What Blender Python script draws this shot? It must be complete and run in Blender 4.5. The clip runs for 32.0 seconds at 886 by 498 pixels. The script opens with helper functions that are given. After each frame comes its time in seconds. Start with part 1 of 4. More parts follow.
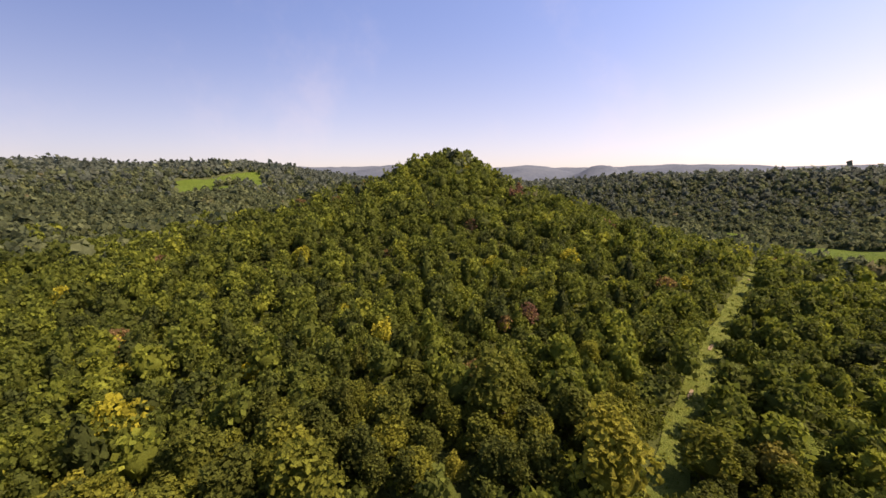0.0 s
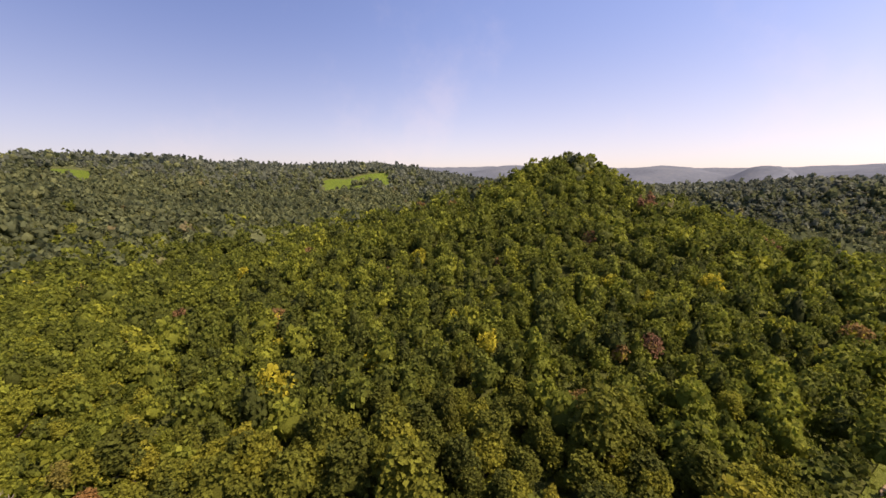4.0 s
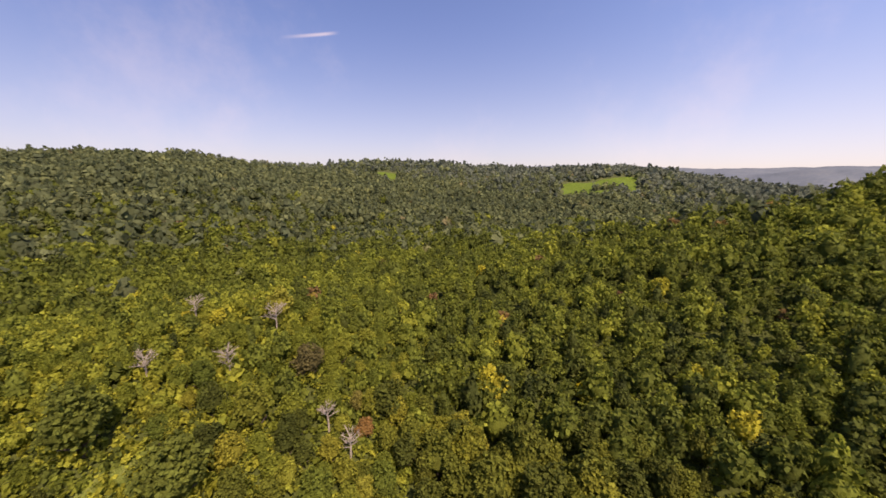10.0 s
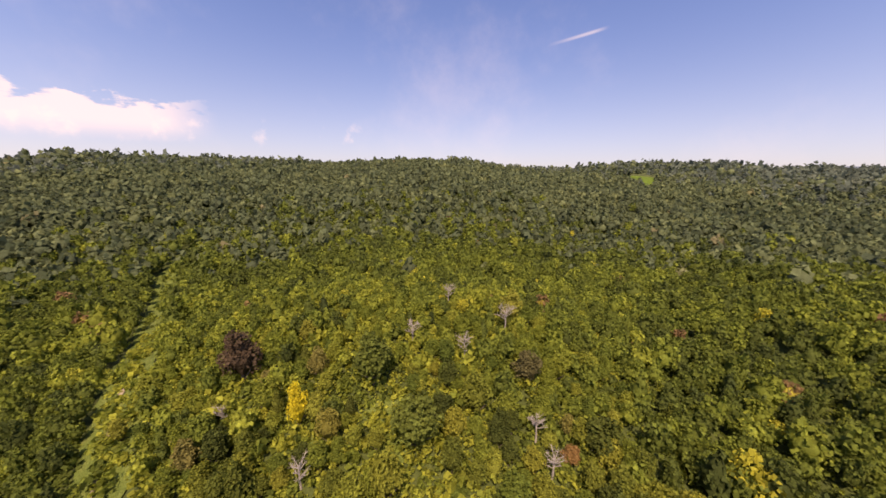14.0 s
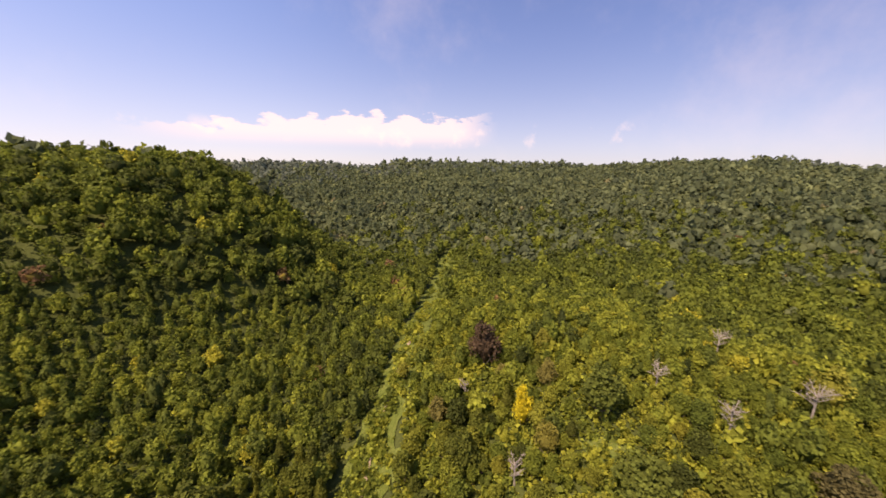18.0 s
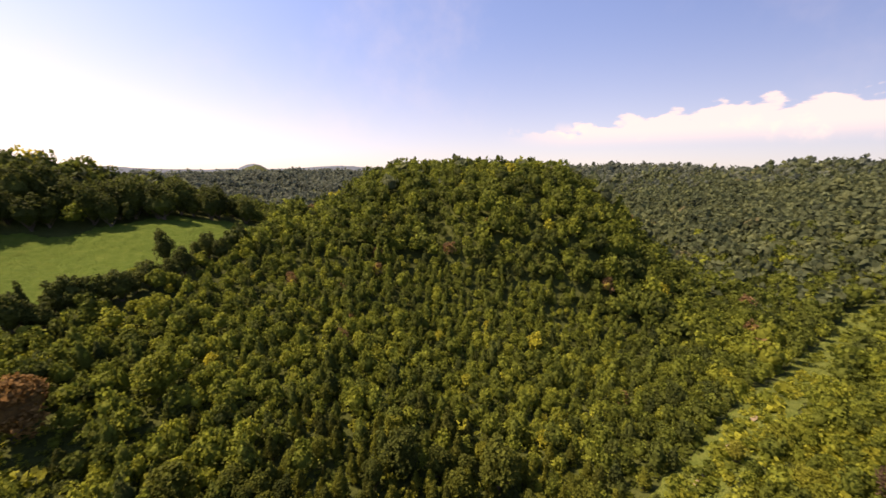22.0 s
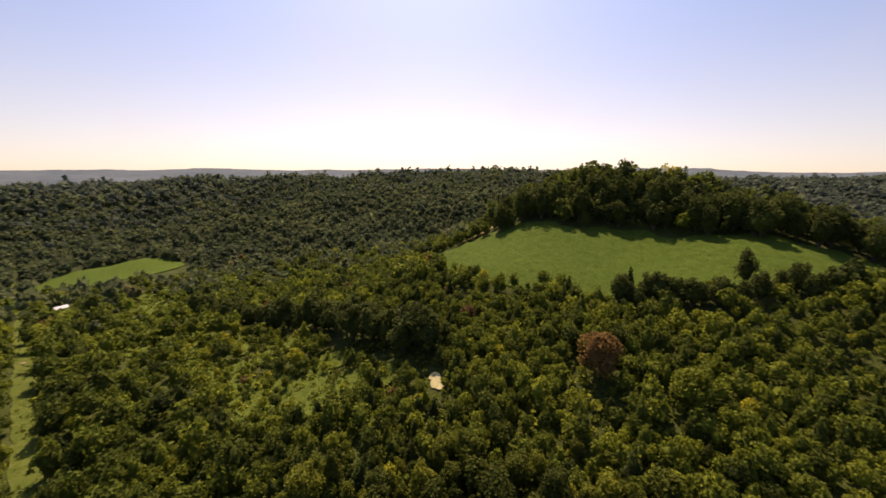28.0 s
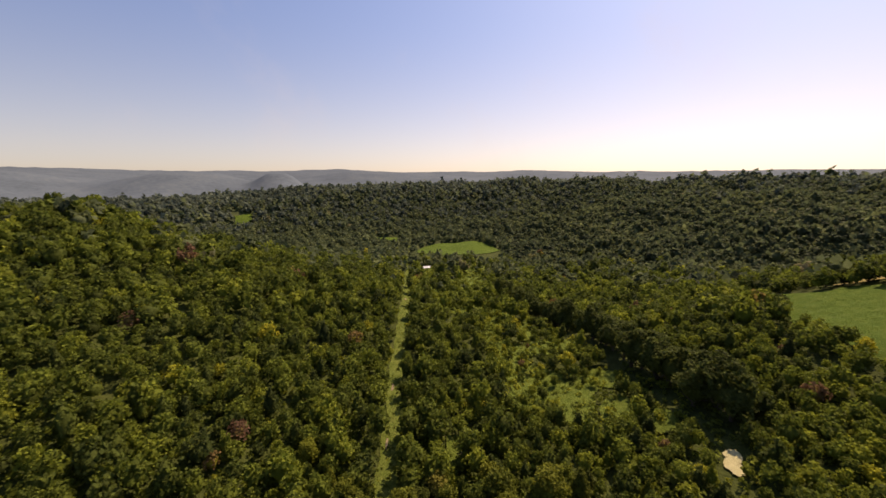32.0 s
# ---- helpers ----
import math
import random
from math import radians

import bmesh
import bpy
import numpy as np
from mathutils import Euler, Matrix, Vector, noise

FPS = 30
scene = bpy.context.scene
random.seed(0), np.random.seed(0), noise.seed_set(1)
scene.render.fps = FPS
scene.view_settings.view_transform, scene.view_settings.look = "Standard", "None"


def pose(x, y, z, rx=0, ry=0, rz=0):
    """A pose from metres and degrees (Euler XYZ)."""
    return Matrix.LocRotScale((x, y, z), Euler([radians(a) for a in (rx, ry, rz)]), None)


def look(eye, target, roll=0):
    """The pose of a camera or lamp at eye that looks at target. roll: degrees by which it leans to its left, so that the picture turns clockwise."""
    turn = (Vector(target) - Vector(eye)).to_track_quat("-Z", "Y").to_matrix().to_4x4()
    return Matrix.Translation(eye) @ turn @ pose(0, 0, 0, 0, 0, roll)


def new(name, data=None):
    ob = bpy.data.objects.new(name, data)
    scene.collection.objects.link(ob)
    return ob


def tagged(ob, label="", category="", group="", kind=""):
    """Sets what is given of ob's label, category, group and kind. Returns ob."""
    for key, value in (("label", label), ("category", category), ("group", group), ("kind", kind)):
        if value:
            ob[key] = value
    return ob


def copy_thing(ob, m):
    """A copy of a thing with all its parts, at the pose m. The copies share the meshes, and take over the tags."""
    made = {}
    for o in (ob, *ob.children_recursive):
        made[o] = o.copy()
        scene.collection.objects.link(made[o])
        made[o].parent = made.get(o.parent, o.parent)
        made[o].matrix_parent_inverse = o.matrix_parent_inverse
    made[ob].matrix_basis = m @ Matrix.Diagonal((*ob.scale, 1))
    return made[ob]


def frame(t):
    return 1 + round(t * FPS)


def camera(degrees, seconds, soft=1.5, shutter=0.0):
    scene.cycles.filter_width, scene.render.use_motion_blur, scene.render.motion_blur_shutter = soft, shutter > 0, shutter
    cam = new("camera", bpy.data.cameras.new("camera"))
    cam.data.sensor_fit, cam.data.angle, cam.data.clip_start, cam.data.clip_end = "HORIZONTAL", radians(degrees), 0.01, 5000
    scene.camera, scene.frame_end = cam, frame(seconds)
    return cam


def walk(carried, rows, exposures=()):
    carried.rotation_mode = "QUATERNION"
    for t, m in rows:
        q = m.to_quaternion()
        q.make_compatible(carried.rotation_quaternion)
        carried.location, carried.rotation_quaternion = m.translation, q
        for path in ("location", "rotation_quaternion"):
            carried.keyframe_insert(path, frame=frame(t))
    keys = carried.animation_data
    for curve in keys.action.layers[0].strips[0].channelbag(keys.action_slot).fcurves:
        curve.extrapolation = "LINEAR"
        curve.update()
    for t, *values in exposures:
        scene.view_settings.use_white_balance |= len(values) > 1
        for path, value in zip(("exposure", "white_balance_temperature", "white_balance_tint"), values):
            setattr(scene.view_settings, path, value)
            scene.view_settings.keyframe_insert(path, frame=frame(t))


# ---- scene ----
# ---- camera and its flight ----
cam = camera(103.0, 32.0, soft=1.5, shutter=0.3)

# seconds, heading and roll; the drone turns once round, tilted 12.4 degrees down, and climbs all the while
HEADINGS = ((0, 0.0, -0.2), (1, 4.7, -0.1), (2, 9.4, -0.1), (3, 14.1, -0.0), (3.5, 16.5, 0.0), (5.5, 20.9, 0.2), (6, 22.4, 0.3), (7, 27.7, 0.4),
            (8, 35.3, 0.3), (9, 45.1, 0.3), (10, 55.1, 0.3), (11, 64.8, 0.3), (12, 74.3, 0.3), (13, 84.0, 0.3), (14, 93.0, 0.3), (14.5, 97.7, 0.3),
            (16.5, 116.7, 0.3), (17, 121.5, 0.3), (18, 132.7, 0.3), (19, 145.6, 0.2), (20, 158.3, 0.2), (21, 171.2, 0.3), (22, 184.0, 0.3), (23, 196.9, 0.4),
            (24, 209.9, 0.5), (25, 223.8, 0.4), (25.5, 230.6, 0.3), (27.5, 258.1, 0.2), (28, 265.2, 0.2), (29, 279.3, 0.2), (30, 292.1, 0.2), (31, 301.7, 0.2),
            (32, 311.5, 0.2))
START_HEIGHT, CLIMB = 81.0, 1.27
DRIFT_TIMES, DRIFT_X, DRIFT_Y = (0, 4, 8, 12, 16, 20, 24, 28, 32), (0, -0.6, -0.4, 0.2, 1.4, 1.8, 2.5, 0.9, -0.9), (0, -0.3, -0.6, -0.5, 0.2, 0.9, 1.4, 0.1, -1.7)


def flight(t, heading, roll):
    return pose(float(np.interp(t, DRIFT_TIMES, DRIFT_X)), float(np.interp(t, DRIFT_TIMES, DRIFT_Y)), START_HEIGHT + CLIMB * t, 90 - 12.4, 0, heading) @ pose(0, 0, 0, 0, 0, roll)


walk(cam, [(t, flight(t, heading, roll)) for t, heading, roll in HEADINGS],
     [(0, 0.70, 8100, 36), (6, 0.74, 8200, 37), (9, 0.74, 8000, 37), (13, 0.76, 8000, 37), (19, 0.82, 8200, 36), (23, 0.80, 8600, 34), (25, 0.70, 8700, 32), (28, 0.34, 8800, 28), (32, 0.24, 8700, 28)])

# ---- world, sun ----
SUN_HEADING, SUN_HEIGHT = 268.0, 54.0   # degrees, heading counted to the left of the first view
sky_world = bpy.data.worlds.new("sky")
scene.world = sky_world
sky_world.use_nodes = True
wn, wl = sky_world.node_tree.nodes, sky_world.node_tree.links
sky = wn.new("ShaderNodeTexSky")
sky.sky_type, sky.sun_disc = "NISHITA", False
sky.sun_elevation, sky.sun_rotation = radians(SUN_HEIGHT), radians(-SUN_HEADING)
sky.air_density, sky.dust_density, sky.ozone_density = 1.0, 1.5, 2.2
wn["Background"].inputs["Strength"].default_value = 0.138


def sum_node(operation, a, b=None, c=None):
    n = wn.new("ShaderNodeMath")
    n.operation = operation
    for slot, v in zip(n.inputs, (a, b, c)):
        if v is None:
            continue
        if isinstance(v, (int, float)):
            slot.default_value = v
        else:
            wl.new(v, slot)
    return n.outputs[0]


def soft(v, lo, hi):
    n = wn.new("ShaderNodeMapRange")
    n.interpolation_type = "SMOOTHSTEP"
    wl.new(v, n.inputs["Value"])
    n.inputs["From Min"].default_value, n.inputs["From Max"].default_value = lo, hi
    return n.outputs["Result"]


way = wn.new("ShaderNodeTexCoord")
axes = wn.new("ShaderNodeSeparateXYZ")
wl.new(way.outputs["Generated"], axes.inputs[0])
raised = wn.new("ShaderNodeCombineXYZ")    # the haze layer keeps the horizon pale
wl.new(axes.outputs[0], raised.inputs[0])
wl.new(axes.outputs[1], raised.inputs[1])
wl.new(sum_node("MULTIPLY_ADD", sum_node("MAXIMUM", axes.outputs[2], 0.0), 0.93, 0.055), raised.inputs[2])
wl.new(raised.outputs[0], sky.inputs["Vector"])
turn_of = sum_node("ARCTAN2", sum_node("MULTIPLY", axes.outputs[0], -1.0), axes.outputs[1])
lift_of = sum_node("ARCSINE", axes.outputs[2])
flat = wn.new("ShaderNodeCombineXYZ")
wl.new(turn_of, flat.inputs[0])
wl.new(sum_node("MULTIPLY", lift_of, 2.0), flat.inputs[1])


def sky_noise(scale, detail, rough, across=None):
    n = wn.new("ShaderNodeTexNoise")
    n.inputs["Scale"].default_value, n.inputs["Detail"].default_value, n.inputs["Roughness"].default_value = scale, detail, rough
    wl.new(across or flat.outputs[0], n.inputs["Vector"])
    return n.outputs["Fac"]


# a bank of cumulus low over the long ridge, thin streaks and one vapour trail
puffs = sky_noise(17, 7, 0.55)
crown_line = sum_node("SUBTRACT", sum_node("MULTIPLY_ADD", puffs, 0.12, 0.086), sum_node("MULTIPLY", soft(turn_of, 2.55, 3.05), 0.045))
bank = sum_node("MULTIPLY", soft(sum_node("SUBTRACT", crown_line, lift_of), 0.0, 0.014), soft(lift_of, 0.055, 0.10))
bank = sum_node("MULTIPLY", bank, sum_node("MULTIPLY", soft(turn_of, 2.16, 2.30), sum_node("SUBTRACT", 1.0, soft(turn_of, 2.85, 3.08))))
small = sum_node("MULTIPLY", soft(sky_noise(11, 6, 0.6, way.outputs["Generated"]), 0.56, 0.72), sum_node("MULTIPLY", soft(lift_of, 0.05, 0.08), sum_node("SUBTRACT", 1.0, soft(lift_of, 0.10, 0.13))))
small = sum_node("MULTIPLY", small, sum_node("MULTIPLY", soft(turn_of, 1.6, 1.8), 0.5))
streak = sum_node("ABSOLUTE", sum_node("SUBTRACT", lift_of, sum_node("MULTIPLY_ADD", turn_of, -0.17, 0.5305)))
streak = sum_node("MULTIPLY", sum_node("SUBTRACT", 1.0, soft(streak, 0.0005, 0.0055)), sum_node("MULTIPLY", soft(turn_of, 1.22, 1.26), sum_node("SUBTRACT", 1.0, soft(turn_of, 1.27, 1.37))))
veil = sum_node("MULTIPLY", soft(sky_noise(2.6, 6, 0.62, way.outputs["Generated"]), 0.5, 0.8), 0.2)
cover = sum_node("MINIMUM", 1.0, sum_node("ADD", sum_node("ADD", sum_node("MULTIPLY", bank, 0.85), small), sum_node("ADD", sum_node("MULTIPLY", streak, 0.45), veil)))
# deep blue overhead, pale and rosy through the haze at the horizon
depth = wn.new("ShaderNodeMix")
depth.data_type = "RGBA"
wl.new(soft(lift_of, 0.03, 0.42), depth.inputs["Factor"])
depth.inputs["A"].default_value, depth.inputs["B"].default_value = (1.05, 0.985, 0.99, 1), (0.74, 0.90, 1.12, 1)
away = sum_node("COSINE", sum_node("SUBTRACT", turn_of, radians(SUN_HEADING)))
shade = wn.new("ShaderNodeMix")
shade.data_type = "RGBA"
wl.new(soft(away, -1.0, -0.2), shade.inputs["Factor"])
shade.inputs["A"].default_value, shade.inputs["B"].default_value = (0.64, 0.67, 0.71, 1), (0.92, 0.93, 0.93, 1)
dome = wn.new("ShaderNodeMix")
dome.data_type, dome.blend_type = "RGBA", "MULTIPLY"
dome.inputs["Factor"].default_value = 1.0
wl.new(depth.outputs["Result"], dome.inputs["A"])
wl.new(shade.outputs["Result"], dome.inputs["B"])
blue = wn.new("ShaderNodeMix")
blue.data_type, blue.blend_type = "RGBA", "MULTIPLY"
blue.inputs["Factor"].default_value = 1.0
wl.new(sky.outputs[0], blue.inputs["A"])
wl.new(dome.outputs["Result"], blue.inputs["B"])
clouds = wn.new("ShaderNodeMix")
clouds.data_type = "RGBA"
wl.new(cover, clouds.inputs["Factor"])
wl.new(blue.outputs["Result"], clouds.inputs["A"])
clouds.inputs["B"].default_value = (4.3, 4.25, 4.35, 1)
wl.new(clouds.outputs["Result"], wn["Background"].inputs["Color"])

sun_data = bpy.data.lights.new("sun", "SUN")
sun_data.energy, sun_data.angle, sun_data.color = 4.7, radians(0.5), (1.0, 0.93, 0.82)
sun = new("sun", sun_data)
sun_way = Vector((-math.sin(radians(SUN_HEADING)) * math.cos(radians(SUN_HEIGHT)),
                  math.cos(radians(SUN_HEADING)) * math.cos(radians(SUN_HEIGHT)), math.sin(radians(SUN_HEIGHT))))
sun.matrix_world = look(sun_way * 900, (0, 0, 0))


# ---- materials ----
def node_material(name):
    m = bpy.data.materials.new(name)
    m.use_nodes = True
    return m, m.node_tree.nodes, m.node_tree.links, m.node_tree.nodes["Principled BSDF"]


def ramp(nodes, stops):
    r = nodes.new("ShaderNodeValToRGB")
    while len(r.color_ramp.elements) < len(stops):
        r.color_ramp.elements.new(0.5)
    for e, (at, colour) in zip(r.color_ramp.elements, stops):
        e.position, e.color = at, (*colour, 1)
    return r


def foliage(name, stops, random_from="island", grain=0.5, gloss=0.75):
    """Leaves: one tone a tree or clump, a finer mottling over it."""
    m, nodes, links, shader = node_material(name)
    r = ramp(nodes, stops)
    if random_from == "island":
        geo = nodes.new("ShaderNodeNewGeometry")
        links.new(geo.outputs["Random Per Island"], r.inputs[0])
    elif random_from == "object":
        info = nodes.new("ShaderNodeObjectInfo")
        links.new(info.outputs["Random"], r.inputs[0])
    else:
        att = nodes.new("ShaderNodeAttribute")
        att.attribute_name = "tone"
        links.new(att.outputs["Fac"], r.inputs[0])
    pos = nodes.new("ShaderNodeNewGeometry")
    sprays = nodes.new("ShaderNodeMapRange")
    links.new(pos.outputs["Random Per Island"], sprays.inputs["Value"])
    sprays.inputs["To Min"].default_value, sprays.inputs["To Max"].default_value = 0.68, 1.34
    speckle = nodes.new("ShaderNodeHueSaturation")
    links.new(sprays.outputs["Result"], speckle.inputs["Value"])
    links.new(r.outputs[0], speckle.inputs["Color"])
    last = speckle.outputs[0]
    for scale, share in ((grain, 0.35), (3.4, 0.6)):
        n = nodes.new("ShaderNodeTexNoise")
        n.inputs["Scale"].default_value, n.inputs["Detail"].default_value = scale, 4
        links.new(pos.outputs["Position"], n.inputs["Vector"])
        mul = nodes.new("ShaderNodeMix")
        mul.data_type, mul.blend_type = "RGBA", "OVERLAY"
        mul.inputs["Factor"].default_value = share
        links.new(last, mul.inputs["A"])
        links.new(n.outputs["Fac"], mul.inputs["B"])
        last = mul.outputs["Result"]
    links.new(last, shader.inputs["Base Color"])
    relief = nodes.new("ShaderNodeBump")
    relief.inputs["Strength"].default_value, relief.inputs["Distance"].default_value = 0.9, 0.35
    links.new(n.outputs["Fac"], relief.inputs["Height"])
    links.new(relief.outputs[0], shader.inputs["Normal"])
    shader.inputs["Roughness"].default_value = gloss
    shader.inputs["Specular IOR Level"].default_value = 0.12
    return m


def ground_material(name, stops, scale, bump=0.6, rough=0.95):
    m, nodes, links, shader = node_material(name)
    pos = nodes.new("ShaderNodeNewGeometry")
    a, b = nodes.new("ShaderNodeTexNoise"), nodes.new("ShaderNodeTexNoise")
    a.inputs["Scale"].default_value, a.inputs["Detail"].default_value = scale, 6
    b.inputs["Scale"].default_value, b.inputs["Detail"].default_value = scale * 9, 5
    mix = nodes.new("ShaderNodeMath")
    mix.operation = "MULTIPLY_ADD"
    mix.inputs[1].default_value, mix.inputs[2].default_value = 0.5, 0.0
    add = nodes.new("ShaderNodeMath")
    add.operation = "MULTIPLY_ADD"
    add.inputs[1].default_value = 0.5
    for n in (a, b):
        links.new(pos.outputs["Position"], n.inputs["Vector"])
    links.new(a.outputs["Fac"], mix.inputs[0])
    links.new(b.outputs["Fac"], add.inputs[0])
    links.new(mix.outputs[0], add.inputs[2])
    r = ramp(nodes, stops)
    links.new(add.outputs[0], r.inputs[0])
    links.new(r.outputs[0], shader.inputs["Base Color"])
    bm_ = nodes.new("ShaderNodeBump")
    bm_.inputs["Strength"].default_value, bm_.inputs["Distance"].default_value = bump, 1.0
    links.new(b.outputs["Fac"], bm_.inputs["Height"])
    links.new(bm_.outputs[0], shader.inputs["Normal"])
    shader.inputs["Roughness"].default_value = rough
    shader.inputs["Specular IOR Level"].default_value = 0.1
    return m


# ---- the lie of the land ----
def at(heading, distance):
    a = radians(heading)
    return -math.sin(a) * distance, math.cos(a) * distance


# heading, distance, height over the valley, radius outwards, radius sideways, steepness
HILLS = (
    (-1, 390, 80, 195, 190, 1.45),       # wooded hill ahead
    (103, 138, 41, 88, 125, 2.4),        # near spur with the dead trees
    (176, 400, 104, 170, 150, 4.0),      # round hill behind
    (194, 385, 85, 120, 62, 2.5),       # its crest towards the pasture
    (199, 300, 66, 120, 100, 2.0),       # its shoulder
    (249, 335, 86, 205, 115, 1.5),      # pasture hill
    (223, 335, 84, 205, 150, 1.5),      # its other end
    (307.5, 730, 14, 75, 85, 2.0),      # the hay field's rise
)

# the ring of ridges: heading, distance of its crest, ground height there, share of the distance where it starts to rise
RIDGES = (
    (0, 1500, 10, 0.6), (16, 1500, 45, 0.5), (24, 1450, 88, 0.45), (29.5, 1400, 104, 0.42), (36, 1400, 86, 0.4),
    (45, 1450, 89, 0.4), (51, 1350, 99, 0.38), (59, 1300, 111, 0.37), (67.5, 1150, 105, 0.35), (74, 1050, 89, 0.32),
    (81, 950, 93, 0.3), (88.5, 900, 110, 0.28), (96, 900, 115, 0.28), (103, 920, 112, 0.28), (108, 950, 102, 0.28),
    (119, 1000, 111, 0.28), (130, 1080, 112, 0.3), (139.5, 1150, 116, 0.32), (144, 1200, 99, 0.34), (155, 1350, 113, 0.37),
    (165, 1450, 111, 0.4), (190, 1700, 90, 0.5), (208, 1900, 92, 0.6), (223, 1500, 76, 0.6), (236, 1250, 80, 0.5),
    (248, 1100, 99, 0.5), (260, 1000, 121, 0.5), (267, 1000, 117, 0.5), (274, 1000, 113, 0.5), (285, 1000, 107, 0.52),
    (291, 1050, 95, 0.56), (298, 1100, 78, 0.6), (308, 1250, 66, 0.62), (330, 1250, 50, 0.62), (345, 1400, 20, 0.62),
)


# the first hill's knob and distant hills: heading, distance, height, radius outwards, radius sideways
DISTANT = ((237, 346, 34, 46, 54), (-0.5, 392, 15, 60, 50), (336, 2150, 96, 380, 120), (347, 2450, 108, 420, 330), (322, 2900, 74, 420, 420), (310, 2600, 55, 420, 240), (326, 2050, 10, 260, 130), (212, 2250, 84, 250, 100), (206, 2350, 60, 250, 70), (6, 2700, 98, 500, 420))


def flat_step(v, a, b):
    u = np.clip((v - a) / (b - a), 0, 1)
    return u * u * (3 - 2 * u)


def swell(x, y, size, seed):
    """Smooth irregular waves, about -1 to 1."""
    s = np.zeros_like(x)
    for k in range(5):
        a = seed * 1.7 + k * 2.399
        f = (0.7 + 0.28 * k) / size
        s += np.sin((x * math.cos(a) + y * math.sin(a)) * f * 6.283 + seed * 3.1 + k * 1.3)
    return s / 3.0


def ring(bearing, column):
    """One property of the ridges, smooth all round."""
    h = np.array([r[0] for r in RIDGES], float)
    v = np.array([r[column] for r in RIDGES], float)
    h = np.concatenate([h - 360, h, h + 360])
    v = np.concatenate([v, v, v])
    b = np.degrees(bearing) % 360
    return (np.interp(b - 3, h, v) + np.interp(b, h, v) * 2 + np.interp(b + 3, h, v)) / 4


def ground_height(x, y):
    x, y = np.asarray(x, float), np.asarray(y, float)
    d = np.hypot(x, y)
    bearing = np.arctan2(-x, y)
    ux, uy = at(-42, 1)
    base = -39 * flat_step(x * ux + y * uy, 160, 760) * (1 - flat_step(d, 900, 1200))
    top = np.zeros_like(x)
    for heading, distance, height, outwards, sideways, power in HILLS:
        cx, cy = at(heading, distance)
        rx, ry = at(heading, 1)
        du = ((x - cx) * rx + (y - cy) * ry) / outwards
        dv = ((x - cx) * -ry + (y - cy) * rx) / sideways
        top += (height * np.exp(-np.power(du * du + dv * dv + 1e-9, power / 2))) ** 3
    crest, peak, start = ring(bearing, 1), ring(bearing, 2), ring(bearing, 3)
    u = d / crest
    rise = np.clip((u - start) / (1 - start), 0, 1)
    rise = 0.35 * rise + 0.65 * rise * rise * (3 - 2 * rise)
    fall = 1 - 0.75 * flat_step(u, 1.02, 1.5)
    top += (np.maximum(peak, 1) * rise * fall) ** 3
    z = base + np.cbrt(top)
    z += 1.5 * swell(x, y, 110, 1) + (9 * swell(x, y, 330, 2) + 8 * swell(x, y, 170, 8)) * flat_step(d, 330, 650) * (1 - 0.55 * rise) * (1 - 0.9 * np.exp(-((x * uy - y * ux) / 150) ** 2) * (x > 0))
    for heading, distance, height, outwards, sideways in DISTANT:
        cx, cy = at(heading, distance)
        rx, ry = at(heading, 1)
        du = ((x - cx) * rx + (y - cy) * ry) / outwards
        dv = ((x - cx) * -ry + (y - cy) * rx) / sideways
        z += height * np.exp(-(du * du + dv * dv) ** 1.4)
    far = flat_step(d, 2300, 4000)
    z += far * (112 + 14 * np.sin(bearing * 2 + 0.6) + 9 * np.sin(bearing * 11 + 1) + 5 * np.sin(bearing * 23 + 2)
                + 10 * swell(x, y, 1200, 5) - 30 * np.exp(-((np.degrees(bearing) % 360 - 216) / 13) ** 2))
    return z


def bearing_of(x, y):
    return np.degrees(np.arctan2(-x, y)) % 360


def within(b, lo, hi):
    """Headings between lo and hi, counted to the left."""
    return ((b - lo) % 360) < ((hi - lo) % 360)


def along(x, y, a, b, back=0.0):
    """Distance from the line a-b, and how far along it."""
    a, b = Vector(a), Vector(b)
    d = b - a
    t = np.clip(((x - a.x) * d.x + (y - a.y) * d.y) / d.length_squared, -back, 1)
    return np.hypot(x - a.x - t * d.x, y - a.y - t * d.y), t


def along_path(x, y, path):
    return np.min([along(x, y, a, b)[0] for a, b in zip(path, path[1:])], axis=0)


CUT = (at(-36.8, 62), at(-37.8, 105), at(-40.4, 175), at(-42.25, 280), at(-43.05, 800))   # grass cut down to the farms
TRAIL = (at(149.5, 76), at(145.5, 99), at(140.9, 126), at(137.7, 166), at(134.9, 265), at(132.1, 402), at(126.4, 530))   # rough grass cut the other way


def in_pasture(x, y):
    b, d = bearing_of(x, y), np.hypot(x, y)
    lower = np.interp(b, (212, 222, 231, 240, 250, 258, 264, 267), (264, 223, 205, 190, 193, 204, 240, 294)) + 3 * np.sin(np.radians(b * 31))
    upper = np.interp(b, (212, 222, 245, 254, 260, 267), (298, 293, 279, 292, 304, 306)) + 4 * np.sin(np.radians(b * 23)) + 2.5 * np.sin(np.radians(b * 57))
    return within(b, 212, 267) & (d > lower) & (d < upper)


def in_round_field(x, y):
    cx, cy = at(309, 690)
    rx, ry = at(309, 1)
    du, dv = ((x - cx) * rx + (y - cy) * ry) / 58, ((x - cx) * -ry + (y - cy) * rx) / 86
    return du * du + dv * dv < 1


